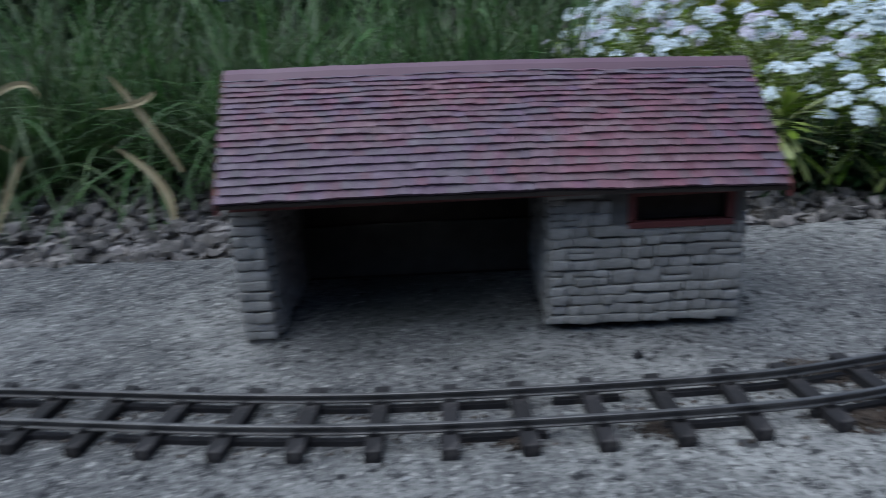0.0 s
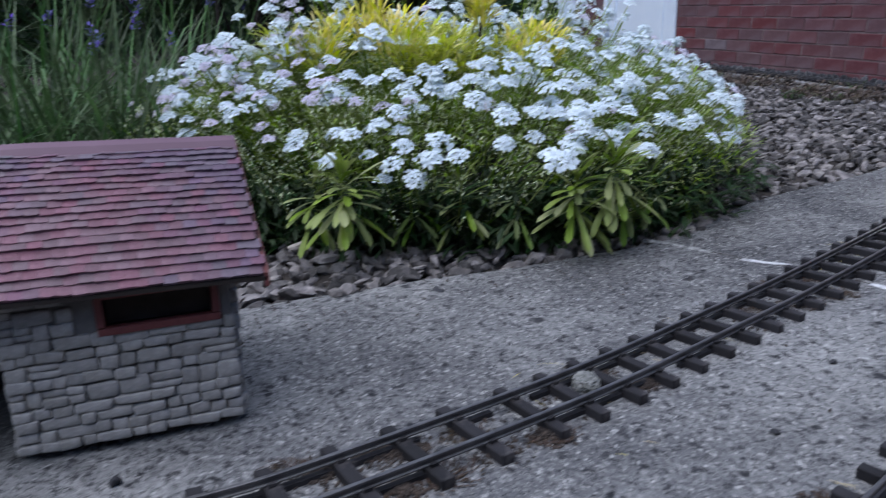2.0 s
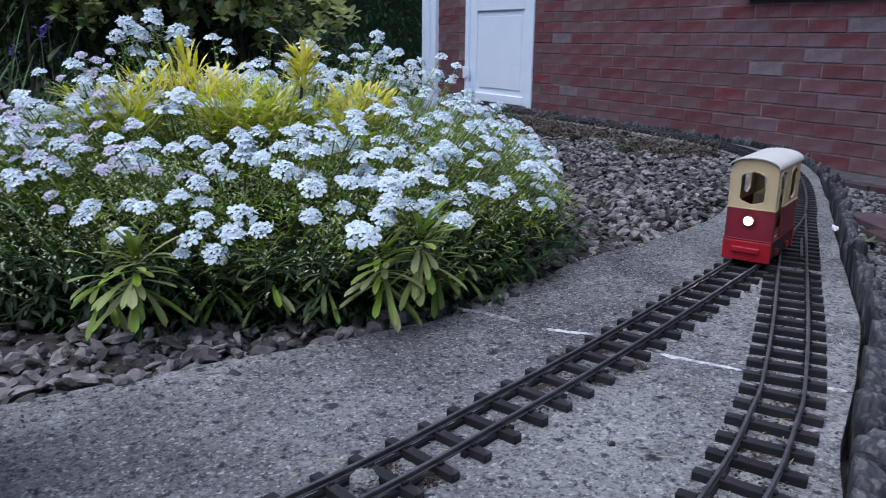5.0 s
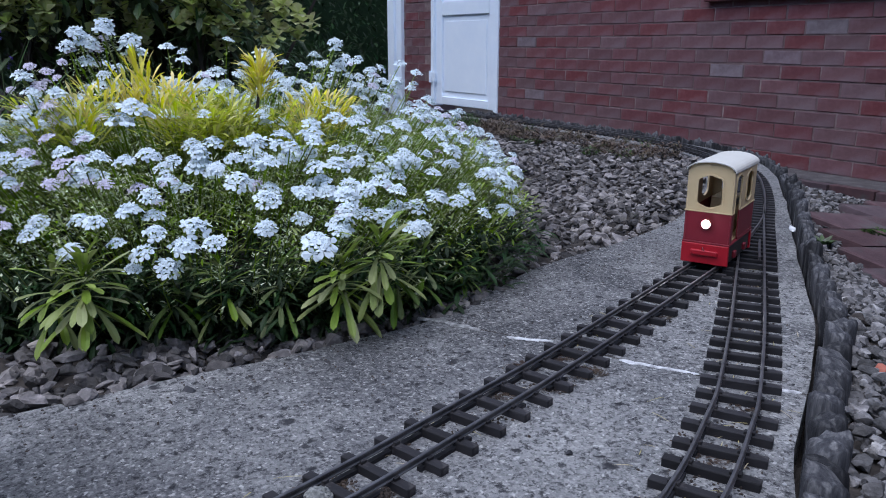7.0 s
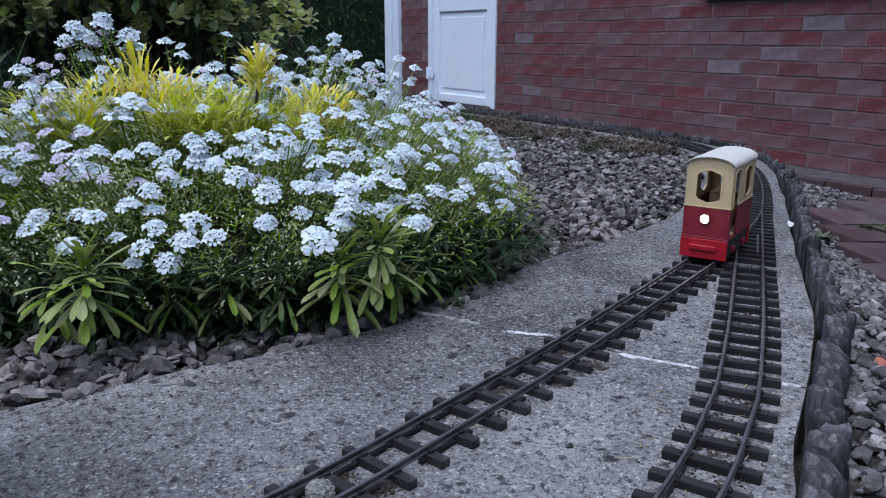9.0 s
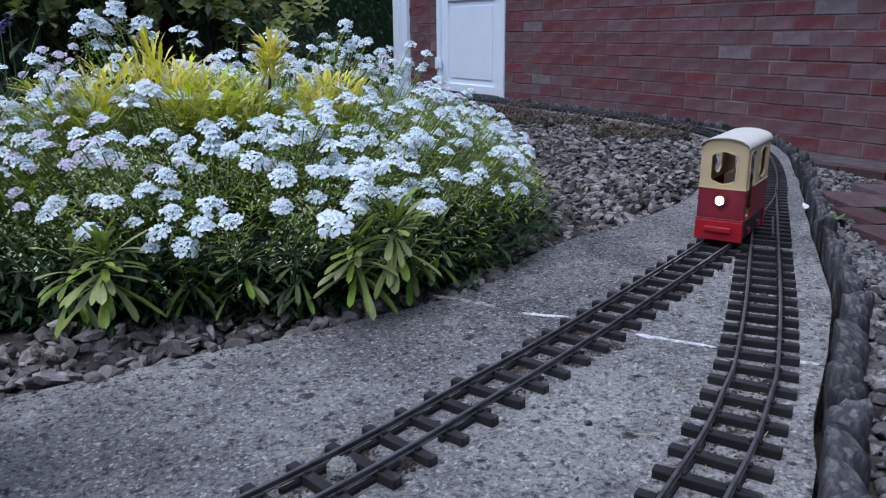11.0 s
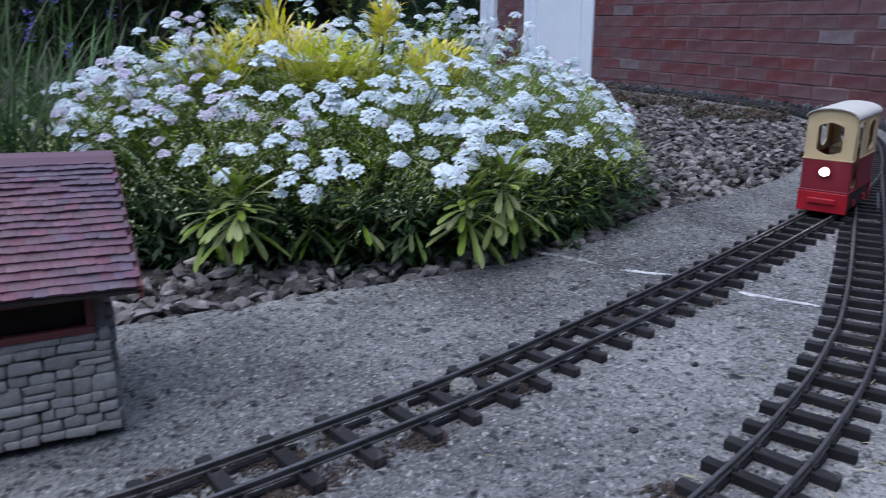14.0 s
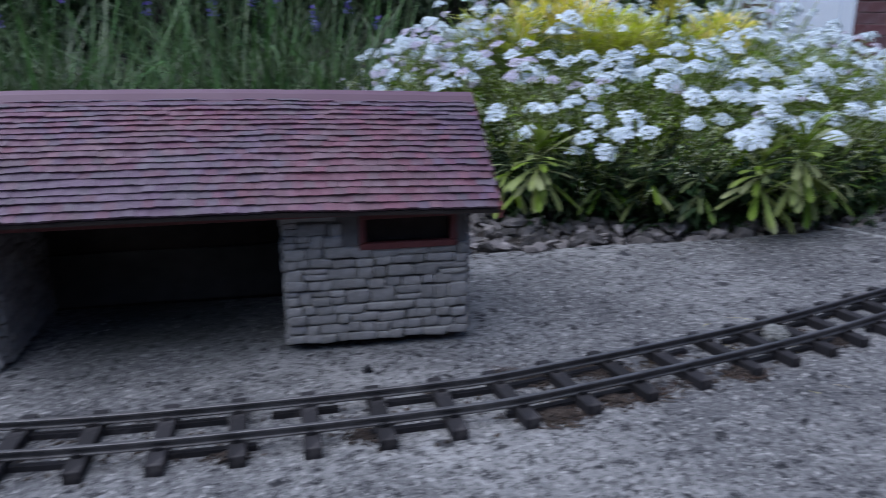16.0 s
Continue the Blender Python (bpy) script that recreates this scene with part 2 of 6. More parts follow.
LOGCRETE = node_mat("dark_log_edging", [(0.016, 0.0165, 0.019), (0.045, 0.045, 0.05), (0.115, 0.113, 0.115)], scale=4.5, rough=0.92, bump=1.0, bscale=16, rand=0.5, spots=(3.0, (0.15, 0.147, 0.147), 0.55, 0.68), stretch=(1, 1, 0.2), relief=0.0018)
LEDGE = node_mat("dirty_ledge_concrete", [(0.036, 0.031, 0.033), (0.06, 0.053, 0.055), (0.1, 0.092, 0.093)], scale=14, rough=0.92, bump=0.6, bscale=90)
DOORWHITE = node_mat("white_door_paint", [(0.72, 0.8, 0.9), (0.78, 0.85, 0.93)], scale=6, rough=0.45, bump=0.05, bscale=60)
LINEDIM = node_mat("worn_sealant", [(0.09, 0.09, 0.09), (0.2, 0.2, 0.195), (0.48, 0.48, 0.47)], scale=110, rough=0.85, bump=0.4, bscale=400)
LINE = node_mat("white_sealant", [(0.16, 0.16, 0.165), (0.45, 0.45, 0.46), (0.68, 0.69, 0.7)], scale=110, rough=0.8, bump=0.3, bscale=400)
def tile_mat(name, c, **k):
    return node_mat(name, [tuple(0.72 * q for q in c), c, tuple(0.035 + 1.1 * q for q in c)], scale=2.2 if "rand" in k else 260, rough=0.62, bump=0.5, bscale=6 if "rand" in k else 500, hue=0.006, relief=0.0006, spots=(0.5 if "rand" in k else 25, (0.13, 0.1, 0.13), 0.55, 0.75), **k)


TILE, TILES_REST = tile_mat("plum_roof_tile", (0.112, 0.05, 0.082), rand=0.2), tile_mat("plum_roof_tile_far", (0.112, 0.05, 0.082), island=0.2)
TILEPINK, TILEPINK_REST = tile_mat("rose_roof_tile", (0.132, 0.054, 0.08), rand=0.2), tile_mat("rose_roof_tile_far", (0.132, 0.054, 0.08), island=0.2)
TILEBLUE, TILEBLUE_REST = tile_mat("mauve_roof_tile", (0.095, 0.058, 0.096), rand=0.2), tile_mat("mauve_roof_tile_far", (0.095, 0.058, 0.096), island=0.2)
SHEDSTONE = node_mat("grey_rubble_stone", [(0.17, 0.164, 0.161), (0.25, 0.241, 0.235), (0.33, 0.317, 0.307)], scale=1.4, rough=0.85, bump=0.8, bscale=7, rand=0.2, hue=0.02, relief=0.0007)
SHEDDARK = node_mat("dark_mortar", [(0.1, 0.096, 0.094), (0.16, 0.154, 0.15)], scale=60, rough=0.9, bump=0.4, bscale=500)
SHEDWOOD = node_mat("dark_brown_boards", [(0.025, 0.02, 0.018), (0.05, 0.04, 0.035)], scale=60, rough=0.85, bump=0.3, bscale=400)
SHEDBOARD = node_mat("dark_grey_board", [(0.04, 0.038, 0.037), (0.07, 0.066, 0.062)], scale=60, rough=0.9, bump=0.3, bscale=400)
OXIDE = node_mat("oxide_red_paint", [(0.1, 0.024, 0.024), (0.15, 0.04, 0.038)], scale=120, rough=0.7, bump=0.2, bscale=500)
MAROON = node_mat("maroon_paint", [(0.15, 0.01, 0.02), (0.175, 0.014, 0.025)], scale=30, rough=0.42, bump=0.04, bscale=500)
SCARLET = node_mat("scarlet_paint", [(0.29, 0.005, 0.014), (0.35, 0.008, 0.019)], scale=30, rough=0.4, bump=0.04, bscale=500)
CREAM = node_mat("cream_paint", [(0.5, 0.385, 0.215), (0.56, 0.44, 0.26)], scale=25, rough=0.5, bump=0.04, bscale=500)
CREAMDARK = node_mat("ochre_inside_paint", [(0.36, 0.26, 0.13), (0.42, 0.31, 0.17)], scale=25, rough=0.6, bump=0.04, bscale=500)
ROOFWHITE = node_mat("off_white_roof_paint", [(0.5, 0.49, 0.45), (0.58, 0.57, 0.53)], scale=20, rough=0.5, bump=0.04, bscale=400)
BLACK = node_mat("matt_black_paint", [(0.012, 0.012, 0.012), (0.025, 0.024, 0.023)], scale=80, rough=0.6, bump=0.1, bscale=500)
BRASS = node_mat("brass", [(0.5, 0.33, 0.14), (0.62, 0.42, 0.2)], scale=80, rough=0.3, bump=0.05, bscale=500, metal=1.0)
CHROME = node_mat("bright_metal", [(0.6, 0.6, 0.6), (0.7, 0.7, 0.7)], scale=80, rough=0.25, bump=0.02, bscale=500, metal=1.0)
LEAF = leaf_mat("mid_green_leaf", (0.19, 0.28, 0.026), (0.33, 0.43, 0.048), trans=0.5)
# darker copy of LEAF for shade low in the mound; also groundcover and moss
LEAFLOW = leaf_mat("shaded_and_dark_leaf", (0.027, 0.053, 0.012), (0.062, 0.105, 0.023))
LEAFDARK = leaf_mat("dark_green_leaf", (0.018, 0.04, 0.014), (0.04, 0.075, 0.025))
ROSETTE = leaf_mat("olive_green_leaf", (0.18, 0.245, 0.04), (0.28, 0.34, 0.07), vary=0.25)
# ROSETTE darkened: shade on the lesser rosettes put into the leaf colour
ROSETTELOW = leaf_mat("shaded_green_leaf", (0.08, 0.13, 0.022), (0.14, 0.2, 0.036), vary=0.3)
YELLOW = leaf_mat("golden_leaf", (0.66, 0.57, 0.03), (0.8, 0.7, 0.1), (0.5, 0.56, 0.06), vary=0.18, trans=0.35)
LIME = leaf_mat("lime_leaf", (0.42, 0.46, 0.03), (0.58, 0.6, 0.06), vary=0.25, trans=0.35)
GRASS = leaf_mat("grass_blade", (0.045, 0.1, 0.034), (0.115, 0.18, 0.065), vary=0.45)
STRAW = leaf_mat("yellowed_blade", (0.3, 0.24, 0.1), (0.42, 0.36, 0.18), vary=0.25)
HELLE = leaf_mat("pale_green_bract", (0.4, 0.45, 0.14), (0.54, 0.58, 0.23), vary=0.2, trans=0.4)
HELLELEAF = leaf_mat("hellebore_leaf", (0.025, 0.05, 0.018), (0.06, 0.095, 0.03), vary=0.3)
BUD = leaf_mat("pale_bud", (0.42, 0.5, 0.24), (0.7, 0.74, 0.52), vary=0.3, trans=0.4)
BLUE = leaf_mat("violet_blue_floret", (0.08, 0.06, 0.35), (0.16, 0.12, 0.5), vary=0.25)
MOSS = leaf_mat("brown_moss", (0.022, 0.012, 0.008), (0.05, 0.028, 0.018), (0.032, 0.03, 0.014), vary=0.45, trans=0.1)
PETAL = leaf_mat("white_petal", (0.62, 0.71, 0.77), (0.72, 0.79, 0.83), vary=0.06, hue=0.0, trans=0.2)
PETALPINK = leaf_mat("lilac_petal", (0.58, 0.54, 0.66), (0.68, 0.65, 0.74), vary=0.15, hue=0.0, trans=0.2)
COVER = leaf_mat("groundcover_leaf", (0.045, 0.026, 0.02), (0.085, 0.056, 0.038), (0.05, 0.058, 0.022), vary=0.4, trans=0.1)
WEEDLEAF = leaf_mat("weed_leaf", (0.06, 0.1, 0.04), (0.11, 0.16, 0.06), vary=0.2)
CHIP = node_mat("orange_brick_chip", [(0.27, 0.08, 0.055), (0.36, 0.12, 0.08)], scale=120, rough=0.85, bump=0.3, bscale=400)
PALESTONE = node_mat("pale_tan_stone", [(0.26, 0.23, 0.2), (0.4, 0.36, 0.32)], scale=120, rough=0.8, bump=0.3, bscale=400)
QUARTZ = node_mat("white_quartz", [(0.7, 0.7, 0.72), (0.85, 0.85, 0.86)], scale=200, rough=0.4, bump=0.1, bscale=400)
LAMPGLOW = bpy.data.materials.new("lit_headlamp")
LAMPGLOW.use_nodes = True
LAMPGLOW.node_tree.nodes["Principled BSDF"].inputs["Emission Color"].default_value = (1.0, 0.97, 0.93, 1)
LAMPGLOW.node_tree.nodes["Principled BSDF"].inputs["Emission Strength"].default_value = 60.0

# exposed aggregate on the concrete: stones of a few millimetres, broad worn and dark patches, pits
nt = CONCRETE.node_tree
cb = nt.nodes["Principled BSDF"]
ctc = nt.nodes.new("ShaderNodeTexCoord")
warp = nt.nodes.new("ShaderNodeTexNoise")
warp.inputs["Scale"].default_value, warp.inputs["Detail"].default_value = 140, 3
nt.links.new(ctc.outputs["Object"], warp.inputs["Vector"])
bend = nt.nodes.new("ShaderNodeVectorMath")
bend.operation = "MULTIPLY_ADD"
bend.inputs[1].default_value = (0.012, 0.012, 0.012)
nt.links.new(warp.outputs["Color"], bend.inputs[0])
nt.links.new(ctc.outputs["Object"], bend.inputs[2])


def linked(node, slot, value):
    if isinstance(value, (int, float)):
        node.inputs[slot].default_value = value
    elif isinstance(value, tuple):
        node.inputs[slot].default_value = (*value, 1)
    else:
        nt.links.new(value, node.inputs[slot])


def field(scale, lo, hi, detail=6, rough=0.65, shift=0.0):
    """Noise cut to the range lo to hi."""
    n = nt.nodes.new("ShaderNodeTexNoise")
    n.noise_dimensions = "4D"
    n.inputs["W"].default_value = shift
    n.inputs["Scale"].default_value, n.inputs["Detail"].default_value, n.inputs["Roughness"].default_value = scale, detail, rough
    nt.links.new(ctc.outputs["Object"], n.inputs["Vector"])
    return band(n.outputs["Fac"], lo, hi)


def band(src, lo, hi, top=1.0):
    r = nt.nodes.new("ShaderNodeMapRange")
    linked(r, 0, src)
    r.inputs[1].default_value, r.inputs[2].default_value, r.inputs[4].default_value = lo, hi, top
    return r.outputs[0]


def maths(op, a, b):
    m = nt.nodes.new("ShaderNodeMath")
    m.operation, m.use_clamp = op, True
    linked(m, 0, a)
    linked(m, 1, b)
    return m.outputs[0]


def over(prev, col, fac):
    mx = nt.nodes.new("ShaderNodeMix")
    mx.data_type = "RGBA"
    linked(mx, 0, fac)
    linked(mx, 6, prev)
    linked(mx, 7, col)
    return mx.outputs[2]


def cells(scale, near=0.3, far=0.42, share=0.5, soft=0.02):
    """Separate chips: a mask of each cell's middle, for the given share of the cells, and the cells' random value."""
    v = nt.nodes.new("ShaderNodeTexVoronoi")
    v.inputs["Scale"].default_value = scale
    nt.links.new(bend.outputs[0], v.inputs["Vector"])
    sep = nt.nodes.new("ShaderNodeSeparateColor")
    nt.links.new(v.outputs["Color"], sep.inputs[0])
    mask = maths("MULTIPLY", band(v.outputs["Distance"], far, near), band(sep.outputs[0], 1 - share - soft, 1 - share))
    return mask, sep.outputs[1]


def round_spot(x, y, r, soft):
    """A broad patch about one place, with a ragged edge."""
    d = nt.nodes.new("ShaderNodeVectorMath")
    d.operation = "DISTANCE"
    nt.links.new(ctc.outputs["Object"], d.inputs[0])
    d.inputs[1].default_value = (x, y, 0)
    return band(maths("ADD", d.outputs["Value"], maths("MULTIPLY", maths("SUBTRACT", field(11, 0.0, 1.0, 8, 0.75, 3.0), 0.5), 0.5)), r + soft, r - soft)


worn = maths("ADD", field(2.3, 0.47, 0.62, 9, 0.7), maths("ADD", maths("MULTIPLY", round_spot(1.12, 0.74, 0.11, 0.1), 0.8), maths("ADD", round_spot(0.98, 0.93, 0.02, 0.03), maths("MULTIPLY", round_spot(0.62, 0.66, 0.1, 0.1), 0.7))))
dark_patches = maths("ADD", field(1.9, 0.5, 0.6, 10, 0.7, 5.0), maths("ADD", maths("MULTIPLY", round_spot(1.24, 1.03, 0.09, 0.06), 0.8), maths("ADD", maths("MULTIPLY", round_spot(1.02, 1.02, 0.09, 0.06), 0.7), maths("MULTIPLY", round_spot(0.79, 0.99, 0.12, 0.08), 0.55))))
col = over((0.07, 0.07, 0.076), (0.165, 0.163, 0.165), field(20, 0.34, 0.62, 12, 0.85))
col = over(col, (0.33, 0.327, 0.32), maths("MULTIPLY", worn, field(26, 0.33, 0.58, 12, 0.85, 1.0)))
col = over(col, (0.04, 0.041, 0.046), maths("MULTIPLY", dark_patches, field(30, 0.28, 0.56, 10, 0.85, 9.0)))
chips, tone = cells(140, 0.2, 0.42, 0.55)
stone = over((0.05, 0.05, 0.055), (0.5, 0.495, 0.48), band(tone, 0.1, 0.9))
col = over(col, stone, maths("MULTIPLY", chips, maths("ADD", maths("MULTIPLY", worn, 0.2), 0.26)))
col = over(col, (0.36, 0.355, 0.345), maths("MULTIPLY", field(240, 0.5, 0.62, 4, 0.7, 12.0), 0.5))
col = over(col, (0.018, 0.018, 0.022), maths("MULTIPLY", field(210, 0.5, 0.62, 4, 0.7, 14.0), 0.6))
col = over(col, (0.02, 0.02, 0.024), maths("MULTIPLY", field(85, 0.53, 0.58, 7, 0.8, 2.0), 0.85))
chips, tone = cells(260, 0.25, 0.5, 0.45)
col = over(col, over((0.014, 0.014, 0.017), (0.42, 0.415, 0.4), band(tone, 0.6, 0.7)), maths("MULTIPLY", chips, 0.7))
pits, tone = cells(60, 0.12, 0.26, 0.45)
col = over(col, (0.014, 0.014, 0.017), maths("MULTIPLY", pits, 0.9))
large, tone = cells(22, 0.08, 0.16, 0.24)
col = over(col, (0.022, 0.022, 0.026), maths("MULTIPLY", large, 0.9))
# shed floor: greenish algae, with the shade under the roof painted in
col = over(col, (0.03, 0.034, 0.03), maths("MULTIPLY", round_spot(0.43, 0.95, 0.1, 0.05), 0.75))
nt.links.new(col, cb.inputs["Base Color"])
relief = nt.nodes.new("ShaderNodeBump")
relief.inputs["Strength"].default_value, relief.inputs["Distance"].default_value = 0.7, 0.0025
linked(relief, "Height", maths("SUBTRACT", maths("MULTIPLY", field(170, 0.2, 0.8, 6, 0.7, 7.0), 0.8), maths("MULTIPLY", pits, 0.6)))
nt.links.new(relief.outputs[0], cb.inputs["Normal"])

for mat, spec in ((CONCRETE, 0.2), (LOGCRETE, 0.12), (PLASTIC, 0.25), (SOIL, 0.1), (SHEDWOOD, 0.2), (PAVER, 0.2), (BRICKS, 0.25), (BRICKS_MAUVE, 0.25), (BRICKS_PALE, 0.25), (LEAFDARK, 0.2), (LEAFLOW, 0.15), (ROSETTELOW, 0.2)):
    mat.node_tree.nodes["Principled BSDF"].inputs["Specular IOR Level"].default_value = spec

# ---- plan ----
A_MID = [(-0.75, 0.93), (-0.4, 0.852), (-0.1, 0.795), (0.16, 0.763), (0.33, 0.741), (0.46, 0.735), (0.63, 0.741), (0.72, 0.755), (0.9, 0.797), (1.05, 0.845),
         (1.23, 0.907), (1.55, 1.03), (1.68, 1.083), (1.82, 1.155), (1.985, 1.25), (2.203, 1.41), (2.37, 1.553), (2.48, 1.68), (2.59, 1.85), (2.66, 2.02), (2.71, 2.25), (2.725, 2.6), (2.73, 3.0), (2.73, 3.5)]
B_MID = [(0.3, 0.42), (0.6, 0.482), (0.8, 0.54), (0.944, 0.587), (1.045, 0.624), (1.1, 0.648), (1.17, 0.681), (1.24, 0.72), (1.302, 0.757), (1.452, 0.861), (1.634, 0.994), (1.8, 1.115), (1.95, 1.225), (2.1, 1.333)]
INNER = [(-3, 1.05), (-0.5, 1.05), (0.2, 1.06), (0.7, 1.075), (1.0, 1.08), (1.166, 1.088), (1.27, 1.12), (1.38, 1.18), (1.5, 1.22), (1.65, 1.25), (1.84, 1.315), (2.04, 1.43), (2.24, 1.57), (2.39, 1.7), (2.5, 1.81), (2.58, 1.96), (2.625, 2.2), (2.645, 2.5), (2.65, 2.9), (2.65, 3.5)]
OUTER = [(-3, -2.5), (0.2, -0.1), (0.75, 0.31), (1.0, 0.505), (1.224, 0.647), (1.362, 0.732), (1.507, 0.811), (1.647, 0.914), (1.814, 1.044), (2.023, 1.198), (2.263, 1.383), (2.45, 1.535), (2.6, 1.69), (2.70, 1.85), (2.76, 2.05), (2.785, 2.3), (2.79, 2.7), (2.79, 3.5)]
WALL_X = 4.424
BED = -0.012

inner_line = [p for p, d in spline(INNER, 0.04)]
outer_path = spline(OUTER, 0.04)
outer_line = [p for p, d in outer_path]
OUT_P = np.array([p[:2] for p in outer_line])
OUT_D = np.array([d[:2] for p, d in outer_path])
INN_P = np.array([p[:2] for p in inner_line])
INN_D = np.array([d[:2] for p, d in spline(INNER, 0.04)])


def beyond(x, y, P=OUT_P, D=OUT_D):
    """Signed distance to the right of a line (positive: outside the log edging)."""
    q = np.array((x, y)) - P
    i = int(np.argmin((q ** 2).sum(1)))
    s = q[i][0] * D[i][1] - q[i][1] * D[i][0]
    return math.copysign(float(np.hypot(*q[i])), s)


def ground_z(x, y):
    """Outside the log edging the ground drops behind the posts and falls away towards the wall."""
    d = beyond(x, y)
    if d > 0:
        b = max(0.0, min(1.0, (x - 1.65) / 0.45))
        return max(-0.45, (1 - b) * (BED - 0.11 * max(0.0, d - 0.07)) - b * (0.06 + 0.24 * d))
    e = -beyond(x, y, INN_P, INN_D)
    if e > 0:
        return max(-0.22, BED - 0.2 * max(0.0, y - 3.2)) if x > 1.2 else BED
    return -0.055


# the ground: one sheet to the horizon, fine near the railway
xs = sorted(set([round(-1 + 0.06 * i, 3) for i in range(95)] + [-400, -100, -30, -10, -5, -3, -2, -1.5, 5, 6, 8, 12, 30, 100, 400]))
ys = sorted(set([round(-0.6 + 0.06 * i, 3) for i in range(110)] + [-400, -100, -30, -10, -5, -3, -2, -1.2, 6.4, 7, 8, 12, 30, 100, 400]))
soup = Soup()
soup.v = [(x, y, ground_z(x, y) + 0.006 * noise.noise((x * 6, y * 6, 0))) for y in ys for x in xs]
nx = len(xs)
soup.f = [(j * nx + i, j * nx + i + 1, (j + 1) * nx + i + 1, (j + 1) * nx + i) for j in range(len(ys) - 1) for i in range(nx - 1)]
ground = tagged(soup.ob("ground", SOIL, smooth=True), "dark garden soil under gravel and plants", "ground", kind="structure")

# the concrete path that carries the railway
bm = bmesh.new()
ring = inner_line + outer_line[::-1]
top = [bm.verts.new((p.x + 0.006 * noise.noise((p.x * 9, p.y * 9, 3)), p.y + 0.008 * noise.noise((p.x * 9, p.y * 9, 7)), 0)) for p in ring]
bot = [bm.verts.new((v.co.x, v.co.y, -0.07)) for v in top]
n = len(top)
bmesh.ops.triangulate(bm, faces=[bm.faces.new(top)])
for i in range(n):
    bm.faces.new((top[i], bot[i], bot[(i + 1) % n], top[(i + 1) % n]))
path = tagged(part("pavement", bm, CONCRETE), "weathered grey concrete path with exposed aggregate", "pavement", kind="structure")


def ribbon(soup, pts, w, z0, z1):
    """A low strip along pts with ragged edges."""
    line = spline(pts, 0.004)
    vs, fs = [], []
    for i, (p, d) in enumerate(line):
        k = w * (0.75 + 0.5 * noise.noise((p.x * 60, p.y * 60, 1)) + 0.45 * noise.noise((p.x * 210, p.y * 210, 4)))
        if i in (0, len(line) - 1):
            k *= 0.3
        s = Vector((-d.y, d.x, 0))
        j = s * 0.0026 * noise.noise((p.x * 90, p.y * 90, 5))
        vs += [p + s * k + j + Vector((0, 0, z0)), p + s * k * 0.7 + j + Vector((0, 0, z1)), p - s * k * 0.7 + j + Vector((0, 0, z1)), p - s * k + j + Vector((0, 0, z0))]
    for i in range(len(line) - 1):
        for k in range(3):
            a = 4 * i + k
            fs.append((a, a + 1, a + 5, a + 4))
    soup.add(vs, fs)


for pts, w in (([(1.165, 1.104), (1.18, 1.085), (1.192, 1.06), (1.207, 1.028)], 0.006), ([(1.218, 0.998), (1.238, 0.975), (1.257, 0.958)], 0.004), ([(1.278, 0.884), (1.3, 0.848), (1.321, 0.812)], 0.0042), ([(1.333, 0.785), (1.345, 0.764), (1.369, 0.733)], 0.0036), ([(2.46, 1.758), (2.51, 1.728)], 0.006)):
    soup = Soup()
    ribbon(soup, pts, w, -0.001, 0.0009)
    tagged(soup.ob("joint_line", LINEDIM if w > 0.005 else LINE), "ragged white sealant in a joint of the concrete", "joint line", "white joint lines", kind="structure")


crack = Soup()
ribbon(crack, [(1.15, 1.14), (1.187, 1.068), (1.238, 0.975), (1.3, 0.848), (1.345, 0.764), (1.375, 0.725)], 0.0013, -0.0005, 0.0004)
tagged(crack.ob("joint_crack", SOIL), "thin dark open joint across the concrete path", "joint", kind="structure")


# ---- railway track ----
def sweep(soup, line, off, prof):
    vs, fs, n = [], [], len(prof)
    for p, d in line:
        s = Vector((-d.y, d.x, 0))
        for u, z in prof:
            vs.append(p + s * (off + u) + Vector((0, 0, z)))
    for i in range(len(line) - 1):
        for k in range(n):
            a, b = n * i + k, n * i + (k + 1) % n
            fs.append((a, b, b + n, a + n))
    fs += [tuple(range(n)), tuple(range(len(vs) - 1, len(vs) - n - 1, -1))]
    soup.add(vs, fs)


RAILPROF = [(-0.0018, 0.0074), (0.0018, 0.0074), (0.0018, 0.0083), (0.0006, 0.0089), (0.0007, 0.0112), (0.0015, 0.0119), (0.0014, 0.0131), (0.0009, 0.0135), (-0.0009, 0.0135), (-0.0014, 0.0131), (-0.0015, 0.0119), (-0.0007, 0.0112), (-0.0006, 0.0089), (-0.0018, 0.0083)]
GAUGE = 0.018


def sleeper_mesh(seed, length=0.073, width=0.0092):
    bm = bmesh.new()
    box(bm, -width / 2, width / 2, -length / 2, length / 2, -0.001, 0.0074, 0.0009)
    for s in (-GAUGE, GAUGE):
        for k in (-0.0042, 0.0042):
            box(bm, -0.0026, 0.0026, s + k * 0.75 - 0.0012, s + k * 0.75 + 0.0012, 0.0072, 0.0098)
    rng = random.Random(seed)
    for v in bm.verts:
        v.co.x += rng.uniform(-0.0002, 0.0002)
        v.co.z += rng.uniform(-0.0002, 0.0002)
    return mesh_of(bm, "sleeper", PLASTIC)


